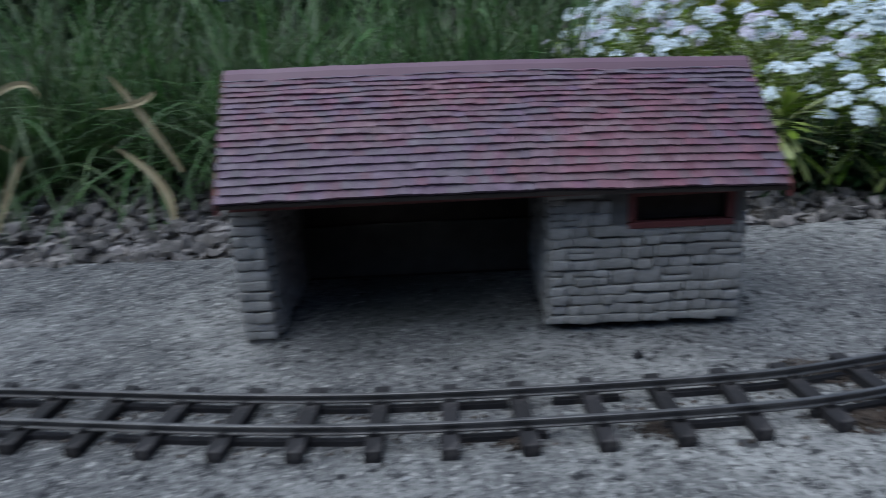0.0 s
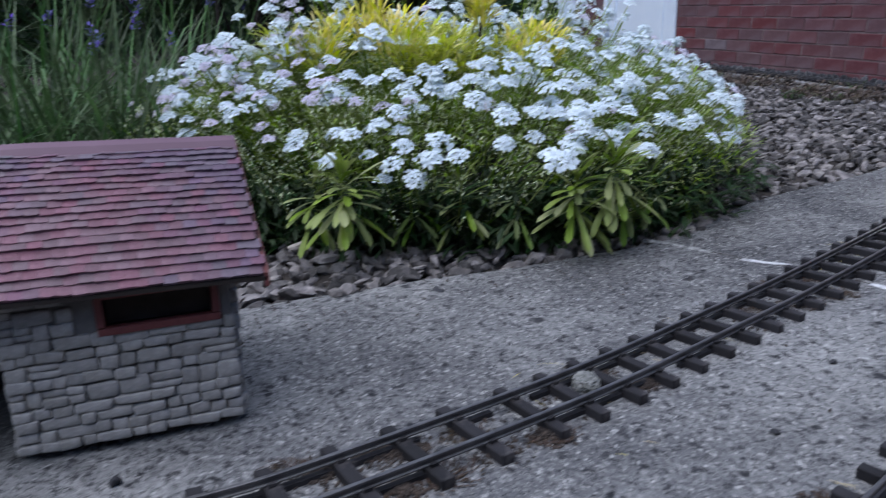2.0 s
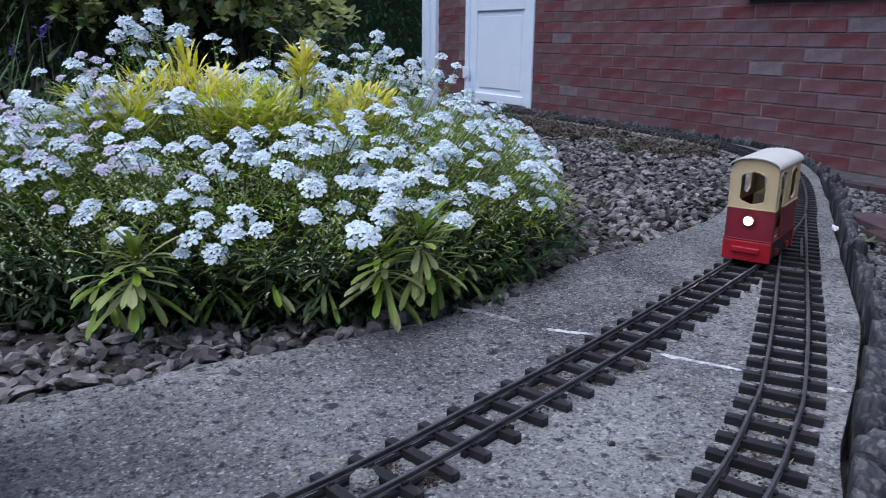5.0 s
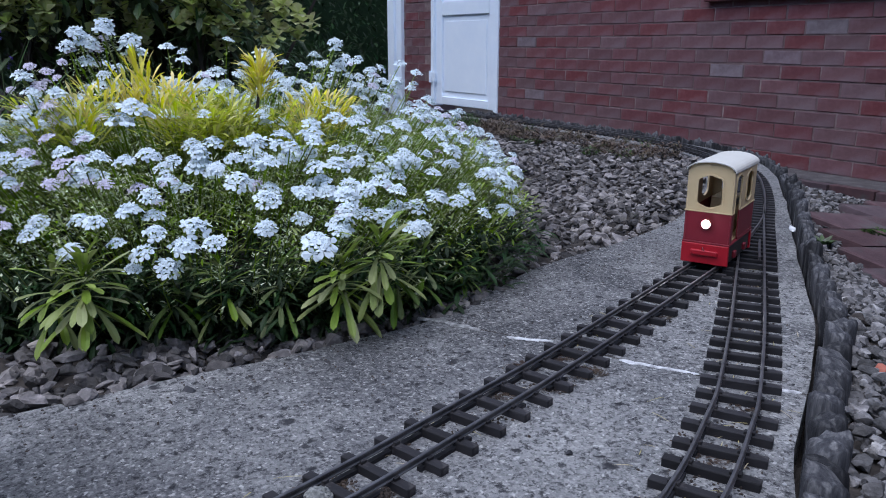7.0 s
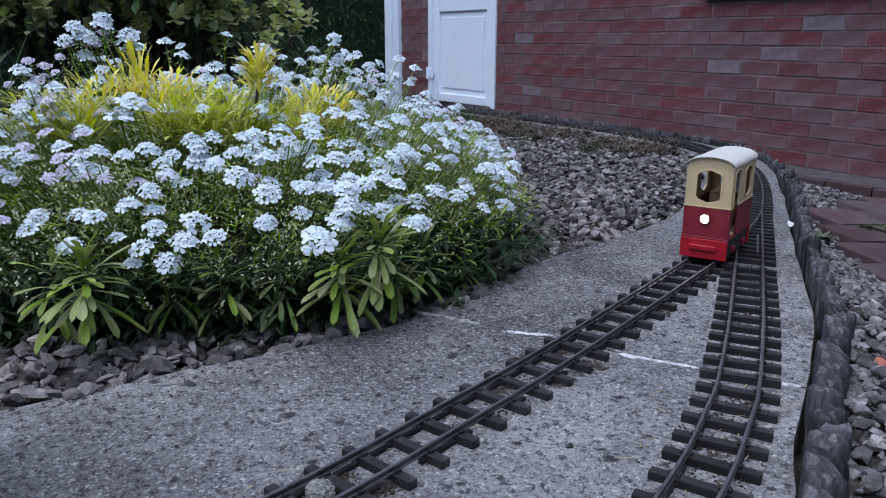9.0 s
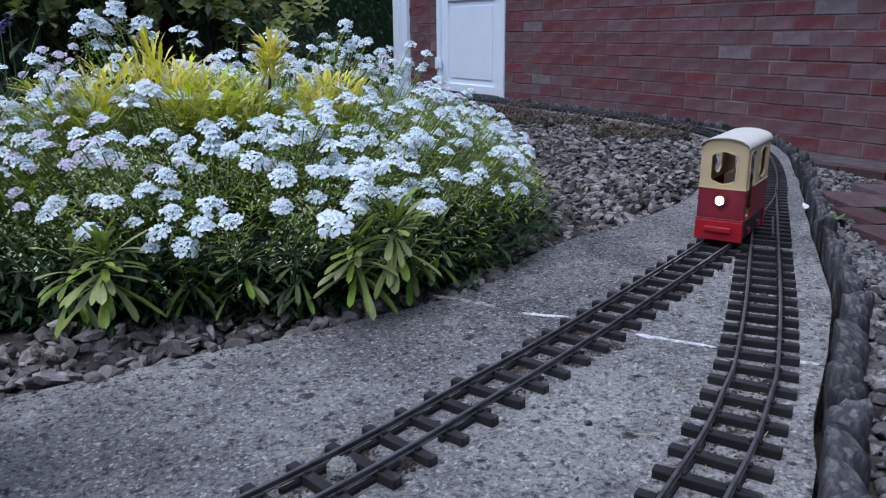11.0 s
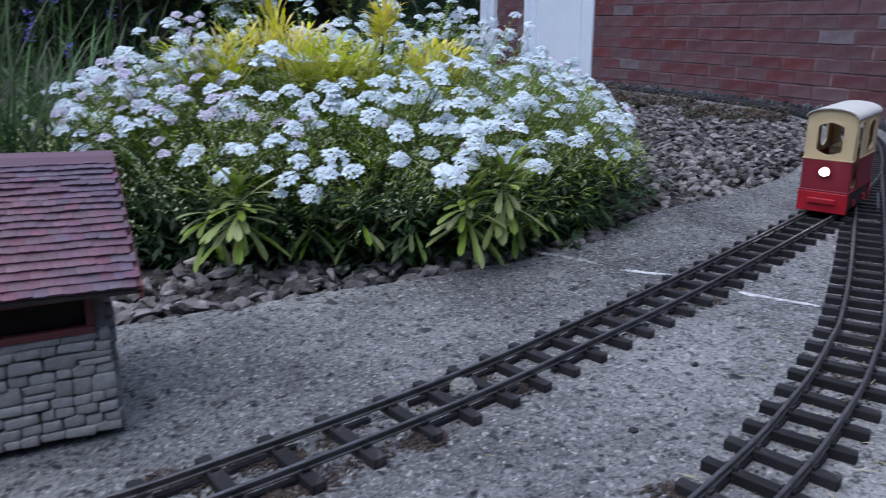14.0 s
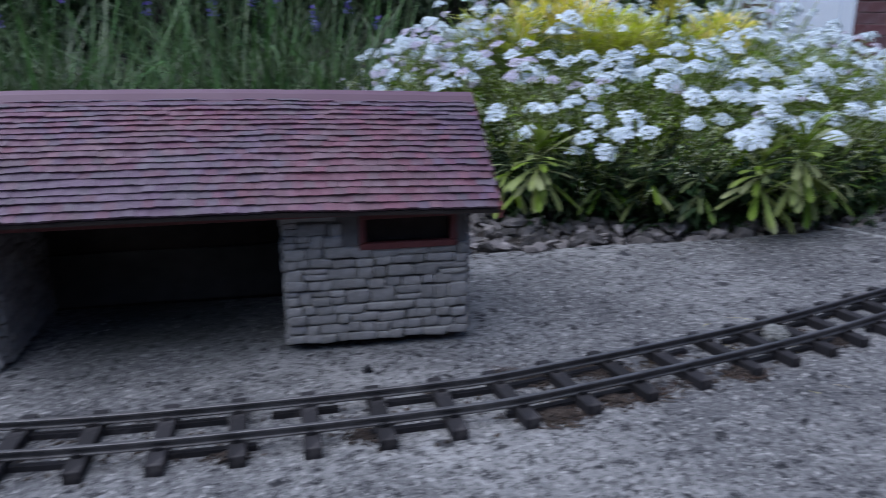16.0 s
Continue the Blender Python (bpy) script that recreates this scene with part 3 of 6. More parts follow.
def lay_webs(parent, dense, lo, hi):
    """The moulded strips under the rails that hold the sleepers together, broken here and there."""
    for s in (-GAUGE, GAUGE):
        run = []
        for p, d in [q for q in dense[::8] if lo <= q[0].x < hi] + [(None, None)]:
            if p is not None and noise.noise((p.x * 23, p.y * 23, s * 200)) > -0.22:
                run.append((p, d))
                continue
            if len(run) > 3:
                soup = Soup()
                sweep(soup, run, s, [(-0.0022, -0.001), (0.0022, -0.001), (0.0022, 0.0036), (-0.0022, 0.0036)])
                soup.ob("sleeper_web", PLASTIC, parent)
            run = []


SLEEPERS = [sleeper_mesh(s) for s in range(3)]
SLEEPERS_WIDE = [sleeper_mesh(s, 0.074, 0.0105) for s in range(2)]


def lay_sleepers(parent, dense, marks, meshes):
    for k in marks:
        p, d = dense[k]
        m = Matrix.Translation(p + Vector((0, 0, random.uniform(-0.0004, 0.0003)))) @ Matrix.Rotation(math.atan2(d.y, d.x) + random.uniform(-0.035, 0.035), 4, "Z")
        piece("sleeper", random.choice(meshes), m, parent)


def marks_from(dense, x0, pitch, lo, hi):
    start = min(range(len(dense)), key=lambda i: abs(dense[i][0].x - x0))
    step = int(round(pitch / 0.0005))
    return [i for i in range(start % step, len(dense), step) if lo <= dense[i][0].x < hi]


dense_a = spline(A_MID, 0.0005)
dense_b = spline(B_MID, 0.0005)
siding = thing("railway_track", "dark model railway track curving past the stone shed", "railway track")
mainline = thing("railway_track", "dark model railway track beside the log edging", "railway track")
turnout = thing("track_turnout", "dark model railway turnout where two tracks join", "track turnout")
X_SPLIT = 1.66
for parent, dense, cut in ((siding, dense_a, lambda x: x < X_SPLIT), (mainline, dense_b, lambda x: x < X_SPLIT)):
    line = [q for q in dense[::10] if cut(q[0].x)]
    for s in (-GAUGE, GAUGE):
        soup = Soup()
        sweep(soup, line, s, RAILPROF)
        soup.ob("rail", RAIL, parent)
lay_sleepers(siding, dense_a, marks_from(dense_a, 0.186, 0.0443, -0.7, 0.815), SLEEPERS_WIDE)
lay_sleepers(siding, dense_a, marks_from(dense_a, 0.852, 0.0375, 0.83, X_SPLIT), SLEEPERS)
lay_sleepers(mainline, dense_b, marks_from(dense_b, 1.237, 0.0357, 0.35, X_SPLIT), SLEEPERS)
lay_webs(siding, dense_a, -0.7, X_SPLIT)
lay_webs(mainline, dense_b, 0.35, X_SPLIT)
# the turnout: long sleepers under both ways, running rails and check rails
for dense in (dense_a, dense_b):
    line = [q for q in dense[::10] if X_SPLIT <= q[0].x < 2.06]
    for s in (-GAUGE, GAUGE):
        soup = Soup()
        sweep(soup, line, s, RAILPROF)
        soup.ob("rail", RAIL, turnout)
bdense = np.array([q[0][:2] for q in dense_b])
k = 0
for i in [i for i, q in enumerate(dense_a) if X_SPLIT <= q[0].x < 2.06][::52]:
    p, d = dense_a[i]
    j = int(np.argmin(((bdense - np.array(p[:2])) ** 2).sum(1)))
    q = Vector((*bdense[j], 0))
    sep = (q - p).length
    mid, dd = (p + q) / 2, (d + dense_b[j][1]).normalized()
    ln = 0.074 + sep
    bm = bmesh.new()
    box(bm, -0.0045, 0.0045, -ln / 2, ln / 2, -0.001, 0.0074, 0.0007)
    ob = part("sleeper", bm, PLASTIC, turnout)
    ob.matrix_basis = Matrix.Translation(mid) @ Matrix.Rotation(math.atan2(dd.y, dd.x), 4, "Z")
for dense, s in ((dense_a, 0.011), (dense_b, -0.011)):
    line = [q for q in dense[::10] if 1.70 <= q[0].x < 1.80]
    soup = Soup()
    sweep(soup, line, s, RAILPROF)
    soup.ob("check_rail", RAIL, turnout)
# beyond the turnout the single line runs round the bend
beyond_track = thing("railway_track", "dark model railway track round the far bend beside the wall", "railway track")
idx = [i for i, q in enumerate(dense_a) if q[0].x >= 2.06]
for s in (-GAUGE, GAUGE):
    soup = Soup()
    sweep(soup, [dense_a[i] for i in idx[::10]], s, RAILPROF)
    soup.ob("rail", RAIL, beyond_track)
lay_sleepers(beyond_track, dense_a, idx[::52], SLEEPERS)
for ob, grp in ((siding, 0), (mainline, 0), (beyond_track, 0)):
    ob["group"] = "railway tracks"


# ---- log edging, pavers, gravel ----
def log_mesh(seed):
    """An upright post, weathered, with a worn rounded top, flatter on the track side; unit size."""
    rng = random.Random(seed)
    soup = Soup()
    seg, lean = 16, rng.uniform(0, 6.3)
    rings = [(-0.5, 0.5), (0.0, 0.5), (0.25, 0.5), (0.38, 0.495), (0.445, 0.475), (0.475, 0.41), (0.492, 0.26), (0.495, 0.08)]
    vs = []
    for z, r in rings:
        for k in range(seg):
            a = k * 2 * math.pi / seg
            q = r * (1 + 0.12 * noise.noise((math.cos(a) * 1.3 + seed * 5, math.sin(a) * 1.3, z * 1.1)) + 0.07 * noise.noise((math.cos(a) * 5, math.sin(a) * 5 + seed, z * 2)))
            x, y = q * math.cos(a), min(q * math.sin(a), 0.4)
            zz = z + (0.06 * noise.noise((x * 3 + seed, y * 3, 1)) + 0.1 * (x * math.cos(lean) + y * math.sin(lean)) if z > 0.25 else 0)
            vs.append((x, y, zz))
    fs = []
    for i in range(len(rings) - 1):
        for k in range(seg):
            fs.append((i * seg + k, i * seg + (k + 1) % seg, (i + 1) * seg + (k + 1) % seg, (i + 1) * seg + k))
    fs.append(tuple(range((len(rings) - 1) * seg, len(rings) * seg)))
    soup.add(vs, fs)
    return soup.mesh("log", LOGCRETE, True)


LOGS = [log_mesh(s) for s in range(12)]
edging = tagged(new("log_edging"), "dark grey log-roll edging of upright half-round posts", "edging", kind="structure")
gone = 1.0
for p, d in spline(OUTER, 0.001):
    gone += 0.001
    near = max(0.0, min(1.0, (1.75 - p.x) / 0.3))
    if p.x < 0.5 or p.y > 3.4 or gone < 0.0285 + 0.007 * near:
        continue
    gone = random.uniform(-0.002, 0.002)
    wide = 0.0275 + 0.0065 * near
    c = p + Vector((d.y, -d.x, 0)) * (0.0145 + 0.0055 * near + random.uniform(-0.0015, 0.0015))
    q = 0.3 if p.x > 2.25 else 0.5
    h = (0.025 if p.x < 2.3 else 0.015) + q * 0.012 * noise.noise((p.x * 5, p.y * 5, 2)) + q * random.uniform(-0.012, 0.012) + (0.006 if 1.75 < p.x < 2.3 else 0.0)
    m = Matrix.Translation(c + Vector((0, 0, h - 0.06))) @ Matrix.Rotation(math.atan2(d.y, d.x) + random.uniform(-0.2, 0.2), 4, "Z") @ Matrix.Rotation(q * random.uniform(-0.13, 0.13), 4, "Y") @ Matrix.Rotation(q * random.uniform(-0.1, 0.12), 4, "X") @ Matrix.Diagonal((wide + random.uniform(-0.003, 0.003), 0.024 + 0.009 * near + random.uniform(-0.003, 0.003), 0.12, 1))
    piece("log", random.choice(LOGS), m, edging)

paving = tagged(new("pavement"), "weathered red brick paving laid in rows", "pavement", kind="structure")


def brick_mesh(name, l, w, h, mat, seed, wob=0.0012):
    rng = random.Random(seed)
    bm = bmesh.new()
    box(bm, -l / 2, l / 2, -w / 2, w / 2, -h / 2, h / 2, 0.003)
    for v in bm.verts:
        v.co += Vector((rng.uniform(-1, 1), rng.uniform(-1, 1), rng.uniform(-1, 1))) * wob
    return mesh_of(bm, name, mat)


PAVERS = [brick_mesh("paver", 0.2, 0.1005, 0.04, PAVER, s, 0.002) for s in range(4)]
count = 0
for r in range(26):      # rows square to the house wall
    for c in range(14):
        x, y = 1.62 + (c + 0.5 * (r % 2)) * 0.201, 1.93 - 0.1015 * r
        d = beyond(x, y)
        if d < 0.145 + 0.03 * noise.noise((x * 3, y * 3, 0)) or y > 1.42 + 0.22 * (x - 2.5) or x > 4.05 or count > 298:
            continue
        z = sum(ground_z(x + 0.06 * math.cos(k), y + 0.06 * math.sin(k)) for k in range(6)) / 6
        up = Vector((0.144, -0.192, 1)).normalized()
        m = Matrix.Translation((x + random.uniform(-0.004, 0.004), y + random.uniform(-0.003, 0.003), z + 0.004 + random.uniform(-0.003, 0.003))) @ Vector((0, 0, 1)).rotation_difference(up).to_matrix().to_4x4() @ Matrix.Rotation(random.uniform(-0.015, 0.015), 4, "Z") @ Matrix.Rotation(random.uniform(-0.02, 0.02), 4, "X")
        piece("paver", random.choice(PAVERS), m, paving)
        count += 1

random.seed(4)
spots = []
for _ in range(5200):      # the bed behind the path, in front of and under the plants
    x, y = random.uniform(-0.9, 1.3), 1.055 + abs(random.gauss(0, 0.17))
    if -beyond(x, y, INN_P, INN_D) > 0.004 and y < 1.6:
        spots.append((x, y, ground_z(x, y) + random.uniform(-0.004, 0.014) * (1 if y < 1.3 else 0.4), random.uniform(0.011, 0.031)))
tagged(scatter_stones("gravel", [q for q in spots if q[1] < 1.14], GRAVEL, shapes=NEAR_SHAPES), "grey and brown angular gravel along the concrete path", "gravel", kind="stuff")
tagged(scatter_stones("gravel", [q for q in spots if q[1] >= 1.14], GRAVEL), "dark angular gravel under the plants", "gravel", kind="stuff")
spots = []
while len(spots) < 10000:      # the broad gravel bed inside the bend
    x, y = random.uniform(1.2, 2.7), random.uniform(1.1, 2.6)
    if -beyond(x, y, INN_P, INN_D) > 0.006:
        spots.append((x, y, ground_z(x, y) + random.uniform(-0.006, 0.014), 0.009 + 0.026 * random.random() ** 1.5))
tagged(scatter_stones("gravel", spots, GRAVEL), "mixed grey and tan gravel filling the bed inside the bend", "gravel", kind="stuff")
spots = []
while len(spots) < 5600:      # the strip outside the log edging
    p, d = outer_path[random.randrange(60, len(outer_path))]
    if len(spots) > 3200 and not 0.9 < p.x < 1.85:
        continue
    wide = 0.1 if p.x > 1.75 else 0.1 + 0.35 * (1.75 - p.x)
    e = 0.036 + random.random() * wide
    q = p + Vector((d.y, -d.x, 0)) * e + d * random.uniform(-0.02, 0.02)
    if q.x > 0.6 and q.y < 2.2:
        spots.append((q.x, q.y, ground_z(q.x, q.y) + random.uniform(0.0, 0.014), random.uniform(0.009, 0.026)))
while len(spots) < 6700:      # the wedge of gravel above the paving
    x, y = random.uniform(2.4, 4.15), random.uniform(1.35, 2.3)
    if y > 1.4 + 0.22 * (x - 2.5) and beyond(x, y) > 0.04:
        spots.append((x, y, ground_z(x, y) + random.uniform(0.0, 0.012), random.uniform(0.012, 0.03)))
tagged(scatter_stones("gravel", [q for q in spots if 1.1 < q[0] < 1.5], PALEGRAVEL, shapes=NEAR_SHAPES), "coarse grey gravel beside the log edging", "gravel", kind="stuff")
tagged(scatter_stones("gravel", [q for q in spots if not 1.1 < q[0] < 1.5], PALEGRAVEL), "coarse pale gravel between the log edging and paving", "gravel", kind="stuff")
spots = []
for _ in range(4200):      # loose grit on the concrete
    x, y = random.uniform(-0.3, 2.3), random.uniform(0.45, 1.3)
    if beyond(x, y) < -0.01 and beyond(x, y, INN_P, INN_D) > 0.0:
        spots.append((x, y, 0.0002, random.uniform(0.0012, 0.0032) if random.random() < 0.96 else random.uniform(0.004, 0.008)))
tagged(scatter_stones("grit", spots, GRIT, shapes=GRIT_SHAPES), "loose grit and tiny pebbles on the concrete path", "grit", kind="stuff")

DIRT_HEAPS = ((0.738, 0.783, 0.016), (0.755, 0.775, 0.016), (0.812, 0.749, 0.013), (0.851, 0.757, 0.012), (0.7, 0.778, 0.014), (0.763, 0.776, 0.01), (0.705, 0.772, 0.015), (0.699, 0.721, 0.017), (0.743, 0.734, 0.013), (0.923, 0.819, 0.014), (0.952, 0.792, 0.011), (0.493, 0.712, 0.012), (0.575, 0.72, 0.012))
dirt = node_mat("brown_track_dirt", [(0.016, 0.011, 0.009), (0.055, 0.04, 0.031)], scale=90, rough=0.95, bump=0.3, bscale=500, island=0.5)
spots = []
for dense, n in ((dense_a, 5200), (dense_b, 2200)):
    for _ in range(n):
        p, d = dense[random.randrange(len(dense))]
        if noise.noise((p.x * 7, p.y * 7, 2)) < 0.02 and random.random() < 0.85:
            continue
        q = p + Vector((-d.y, d.x, 0)) * random.gauss(0, 0.017) + d * random.uniform(-0.01, 0.01)
        spots.append((q.x, q.y, 0.0006, random.uniform(0.0015, 0.0055)))
tagged(scatter_stones("track_dirt", spots, dirt, shapes=GRIT_SHAPES), "brown dirt and crumbs caught between the sleepers", "dirt", kind="stuff")

spots = []
for x, y, r in DIRT_HEAPS:
    for _ in range(int(60 + 15000 * r)):
        a, q = random.uniform(0, 6.3), abs(random.gauss(0, 0.5))
        spots.append((x + 1.3 * r * q * math.cos(a), y + r * q * math.sin(a), 0.0004 + 0.003 * max(0.0, 1 - q) * random.random(), random.uniform(0.0015, 0.0048)))
tagged(scatter_stones("soil_heaps", spots, dirt, shapes=GRIT_SHAPES), "damp dark soil gathered between the sleepers", "soil", kind="stuff")
spots = []
inner_path = spline(INNER, 0.02)
for _ in range(3600):      # crumbs added along the bed to darken the edge of the concrete
    p, d = random.choice(inner_path)
    if -0.4 < p.x < 2.4:
        q = p + Vector((d.y, -d.x, 0)) * abs(random.gauss(0, 0.06))
        spots.append((q.x, q.y, 0.0003, random.uniform(0.001, 0.004)))
tagged(scatter_stones("soil_crumbs", spots, dirt, shapes=GRIT_SHAPES), "dark soil crumbs along the edge of the concrete path", "soil", kind="stuff")

# ---- the house wall ----
wall = tagged(new("wall_east"), "red brick house wall with pale mortar joints", "wall", kind="structure")
bm = bmesh.new()
box(bm, WALL_X + 0.0032, WALL_X + 0.25, -3.0, 5.41, -0.5, 2.6)
box(bm, WALL_X + 0.0032, WALL_X + 0.25, 6.41, 7.05, -0.5, 2.6)
box(bm, WALL_X + 0.0032, WALL_X + 0.25, 5.41, 6.41, 1.86, 2.6)
part("mortar_bed", bm, MORTAR, wall)
WALLBRICK = [brick_mesh("brick", 0.2165, 0.02, 0.067, m, s) for s, m in enumerate((BRICKS, BRICKS, BRICKS, BRICKS_MAUVE, BRICKS_MAUVE, BRICKS_MAUVE, BRICKS, BRICKS_MAUVE))]
PALEBRICK = [brick_mesh("brick", 0.2165, 0.02, 0.067, BRICKS_PALE, 30 + s) for s in range(2)]
PALE_AT = {(3, 1), (2, 3), (-1, 10), (4, 11), (5, 0)}
rest = Soup()
for k in range(-6, 34):
    z = -0.012 + 0.075 * (k + 0.5)
    for i in range(-24, 21):
        y = 2.479 + 0.225 * (i + 0.5) + (0.1125 if k % 2 else 0)
        ok = y < 5.41 - 0.08 or 6.41 + 0.09 < y < 7.05 - 0.08 or (k > 24 and y < 6.95)
        if not ok or y < -3:
            continue
        m = Matrix.Translation((WALL_X + 0.01 + random.uniform(-0.0015, 0.0012), y + random.uniform(-0.002, 0.002), z + random.uniform(-0.0015, 0.0015))) @ Matrix.Rotation(math.pi / 2 + random.uniform(-0.004, 0.004), 4, "Z")
        if 1.95 < y and z < 0.78:
            piece("brick", random.choice(PALEBRICK if (k, i) in PALE_AT or random.random() < 0.005 else WALLBRICK), m, wall)
        else:
            me = random.choice(WALLBRICK)
            rest.add([m @ v.co for v in me.vertices], [tuple(f.vertices) for f in me.polygons])
for k in range(-6, 34):      # cut bricks that close each course at the door
    end = max(y for y in (2.479 + 0.225 * (i + 0.5) + (0.1125 if k % 2 else 0) for i in range(-24, 21)) if y < 5.41 - 0.08) + 0.113
    if 5.408 - end > 0.02:
        m = Matrix.Translation((WALL_X + 0.01, (end + 5.408) / 2, -0.012 + 0.075 * (k + 0.5))) @ Matrix.Rotation(math.pi / 2, 4, "Z") @ Matrix.Diagonal(((5.408 - end) / 0.2165, 1, 1, 1))
        piece("brick", WALLBRICK[k % 8], m, wall)
far_bricks = node_mat("red_brick_rest", [(0.108, 0.038, 0.044), (0.136, 0.053, 0.06), (0.158, 0.075, 0.084)], scale=12, rough=0.88, bump=0.5, bscale=160, island=0.24, hue=0.012)
tagged(rest.ob("bricks", far_bricks, wall), kind="stuff")
sill = tagged(box_part("window_sill", (WALL_X - 0.045, WALL_X + 0.006, 1.2, 3.43, 0.545, 0.59), BRICKS, None, 0.006), "dark red tiled window sill on the brick wall", "window sill", kind="structure")
tagged(box_part("ledge", (4.215, WALL_X + 0.004, -2.9, 3.4, -0.48, -0.312), LEDGE, None, 0.006), "grey concrete ledge along the foot of the brick wall", "ledge", kind="structure")
plinth = tagged(new("baseboard"), "kerb of dark red bricks below the wall", "kerb", kind="structure")
KERB = [brick_mesh("brick", 0.213, 0.05, 0.075, PAVER, 60 + s) for s in range(3)]
for i in range(16):
    m = Matrix.Translation((4.188 + random.uniform(-0.004, 0.004), 0.1 + 0.222 * i, -0.352 + random.uniform(-0.005, 0.005))) @ Matrix.Rotation(math.pi / 2 + random.uniform(-0.02, 0.02), 4, "Z")
    piece("brick", random.choice(KERB), m, plinth)

door = tagged(new("door_1"), "white painted panelled door, closed", "door", kind="structure")
box_part("door_leaf", (WALL_X + 0.03, WALL_X + 0.06, 5.46, 6.36, -0.205, 1.82), DOORWHITE, door, 0.003)
for dims in ((5.41, 5.46, -0.22, 1.86), (6.36, 6.41, -0.22, 1.86)):
    box_part("frame", (WALL_X - 0.012, WALL_X + 0.09, *dims), DOORWHITE, door, 0.004)
box_part("frame", (WALL_X - 0.012, WALL_X + 0.09, 5.46, 6.36, 1.82, 1.86), DOORWHITE, door, 0.004)
for y0, y1, z0, z1 in ((5.462, 5.562, -0.205, 1.82), (6.262, 6.358, -0.205, 1.82), (5.564, 6.26, -0.203, -0.135), (5.564, 6.26, 0.545, 0.66), (5.564, 6.26, 1.72, 1.818)):
    box_part("rail", (WALL_X + 0.012, WALL_X + 0.031, y0, y1, z0, z1), DOORWHITE, door, 0.005)
box_part("panel", (WALL_X + 0.022, WALL_X + 0.032, 5.61, 6.215, -0.09, 0.5), DOORWHITE, door, 0.006)
box_part("panel", (WALL_X + 0.022, WALL_X + 0.032, 5.61, 6.215, 0.705, 1.675), DOORWHITE, door, 0.006)
bm = bmesh.new()
tube(bm, (WALL_X - 0.02, 6.4, -0.02), (WALL_X - 0.02, 6.4, 0.08), 0.014)
box(bm, WALL_X - 0.02, WALL_X - 0.008, 6.33, 6.42, -0.01, 0.07, 0.002)
part("hinge", bm, DOORWHITE, door)
corner = tagged(new("trim"), "white painted corner post of the house", "trim", kind="structure")
box_part("post", (WALL_X - 0.06, WALL_X + 0.25, 7.0, 7.12, -0.4, 2.6), DOORWHITE, corner, 0.006)
box_part("post", (WALL_X - 0.035, WALL_X + 0.005, 6.9, 6.995, -0.4, 2.6), DOORWHITE, corner, 0.006)


# ---- the stone shed ----
def rubble_mesh(seed):
    """A hewn stone of unit size with rounded, uneven edges."""
    rng = random.Random(seed)
    bm = bmesh.new()
    bmesh.ops.create_cube(bm, size=1)
    for v in bm.verts:
        v.co += Vector((rng.uniform(-0.07, 0.07), 0, rng.uniform(-0.11, 0.11)))
    bmesh.ops.bevel(bm, geom=bm.edges[:], offset=0.17, segments=2, affect="EDGES", profile=0.6)
    for v in bm.verts:
        v.co += Vector((rng.uniform(-1, 1), rng.uniform(-1, 1), rng.uniform(-1, 1))) * 0.022
    me = mesh_of(bm, "stone", SHEDSTONE)
    me.shade_smooth()
    return me


RUBBLE = [rubble_mesh(s) for s in range(12)]


def rubble_face(parent, origin, along, normal, length, height, skip=None, row=(0.006, 0.0125)):
    """Uneven courses of stones on a wall face; some stones are two thin ones, one above the other."""
    origin, along, normal = Vector(origin), Vector(along), Vector(normal)
    rot = Matrix((along, -normal, Vector((0, 0, 1)))).transposed().to_4x4()
    z = 0.0
    while z < height - 0.002:
        h = min(random.uniform(*row), height - z)
        if height - z - h < 0.004:
            h = height - z
        u = 0.0
        while u < length - 0.002:
            w = min(random.choice((random.uniform(0.008, 0.014), random.uniform(0.013, 0.025))), length - u)
            if length - u - w < 0.007:
                w = length - u
            if h > 0.0095 and random.random() < 0.4:
                k = random.uniform(0.35, 0.65)
                pieces = [(u, w, z, h * k), (u, w, z + h * k, h * (1 - k))]
            else:
                pieces = [(u, w, z, h)]
            for pu, pw, pz, ph in pieces:
                if skip and skip(pu + pw / 2, pz + ph / 2, pw, ph):
                    continue
                rise = 0.0016 * noise.noise((origin.x * 40 + pu * 45, origin.y * 40, z * 60))
                c = origin + along * (pu + pw / 2) + Vector((0, 0, pz + ph / 2 + (rise if 0.004 < z < height - 0.02 else 0.0))) + normal * random.uniform(-0.0006, 0.0009)
                piece("stone", random.choice(RUBBLE), Matrix.Translation(c) @ rot @ Matrix.Rotation(random.uniform(-0.05, 0.05), 4, "Y") @ Matrix.Diagonal((pw * 0.96, 0.0066 + random.uniform(-0.0008, 0.0014), ph * 0.965, 1)), parent)
            u += w
        z += h


shed = thing("stone_shed", "open-fronted model shed of grey rubble stone with plum tiled roof", "shed")
GZ = 0.003
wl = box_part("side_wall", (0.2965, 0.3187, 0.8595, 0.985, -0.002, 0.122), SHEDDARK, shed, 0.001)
rubble_face(wl, (0.2955, 0.861, GZ), (1, 0, 0), (0, -1, 0), 0.025, 0.116, row=(0.007, 0.0095))
rubble_face(wl, (0.3195, 0.867, GZ), (0, 1, 0), (1, 0, 0), 0.118, 0.116)
bm = bmesh.new()
box(bm, 0.5293, 0.6657, 0.8575, 0.98, GZ + 0.005, 0.082, 0.001)
box(bm, 0.5293, 0.586, 0.8545, 0.98, 0.082, 0.12, 0.001)
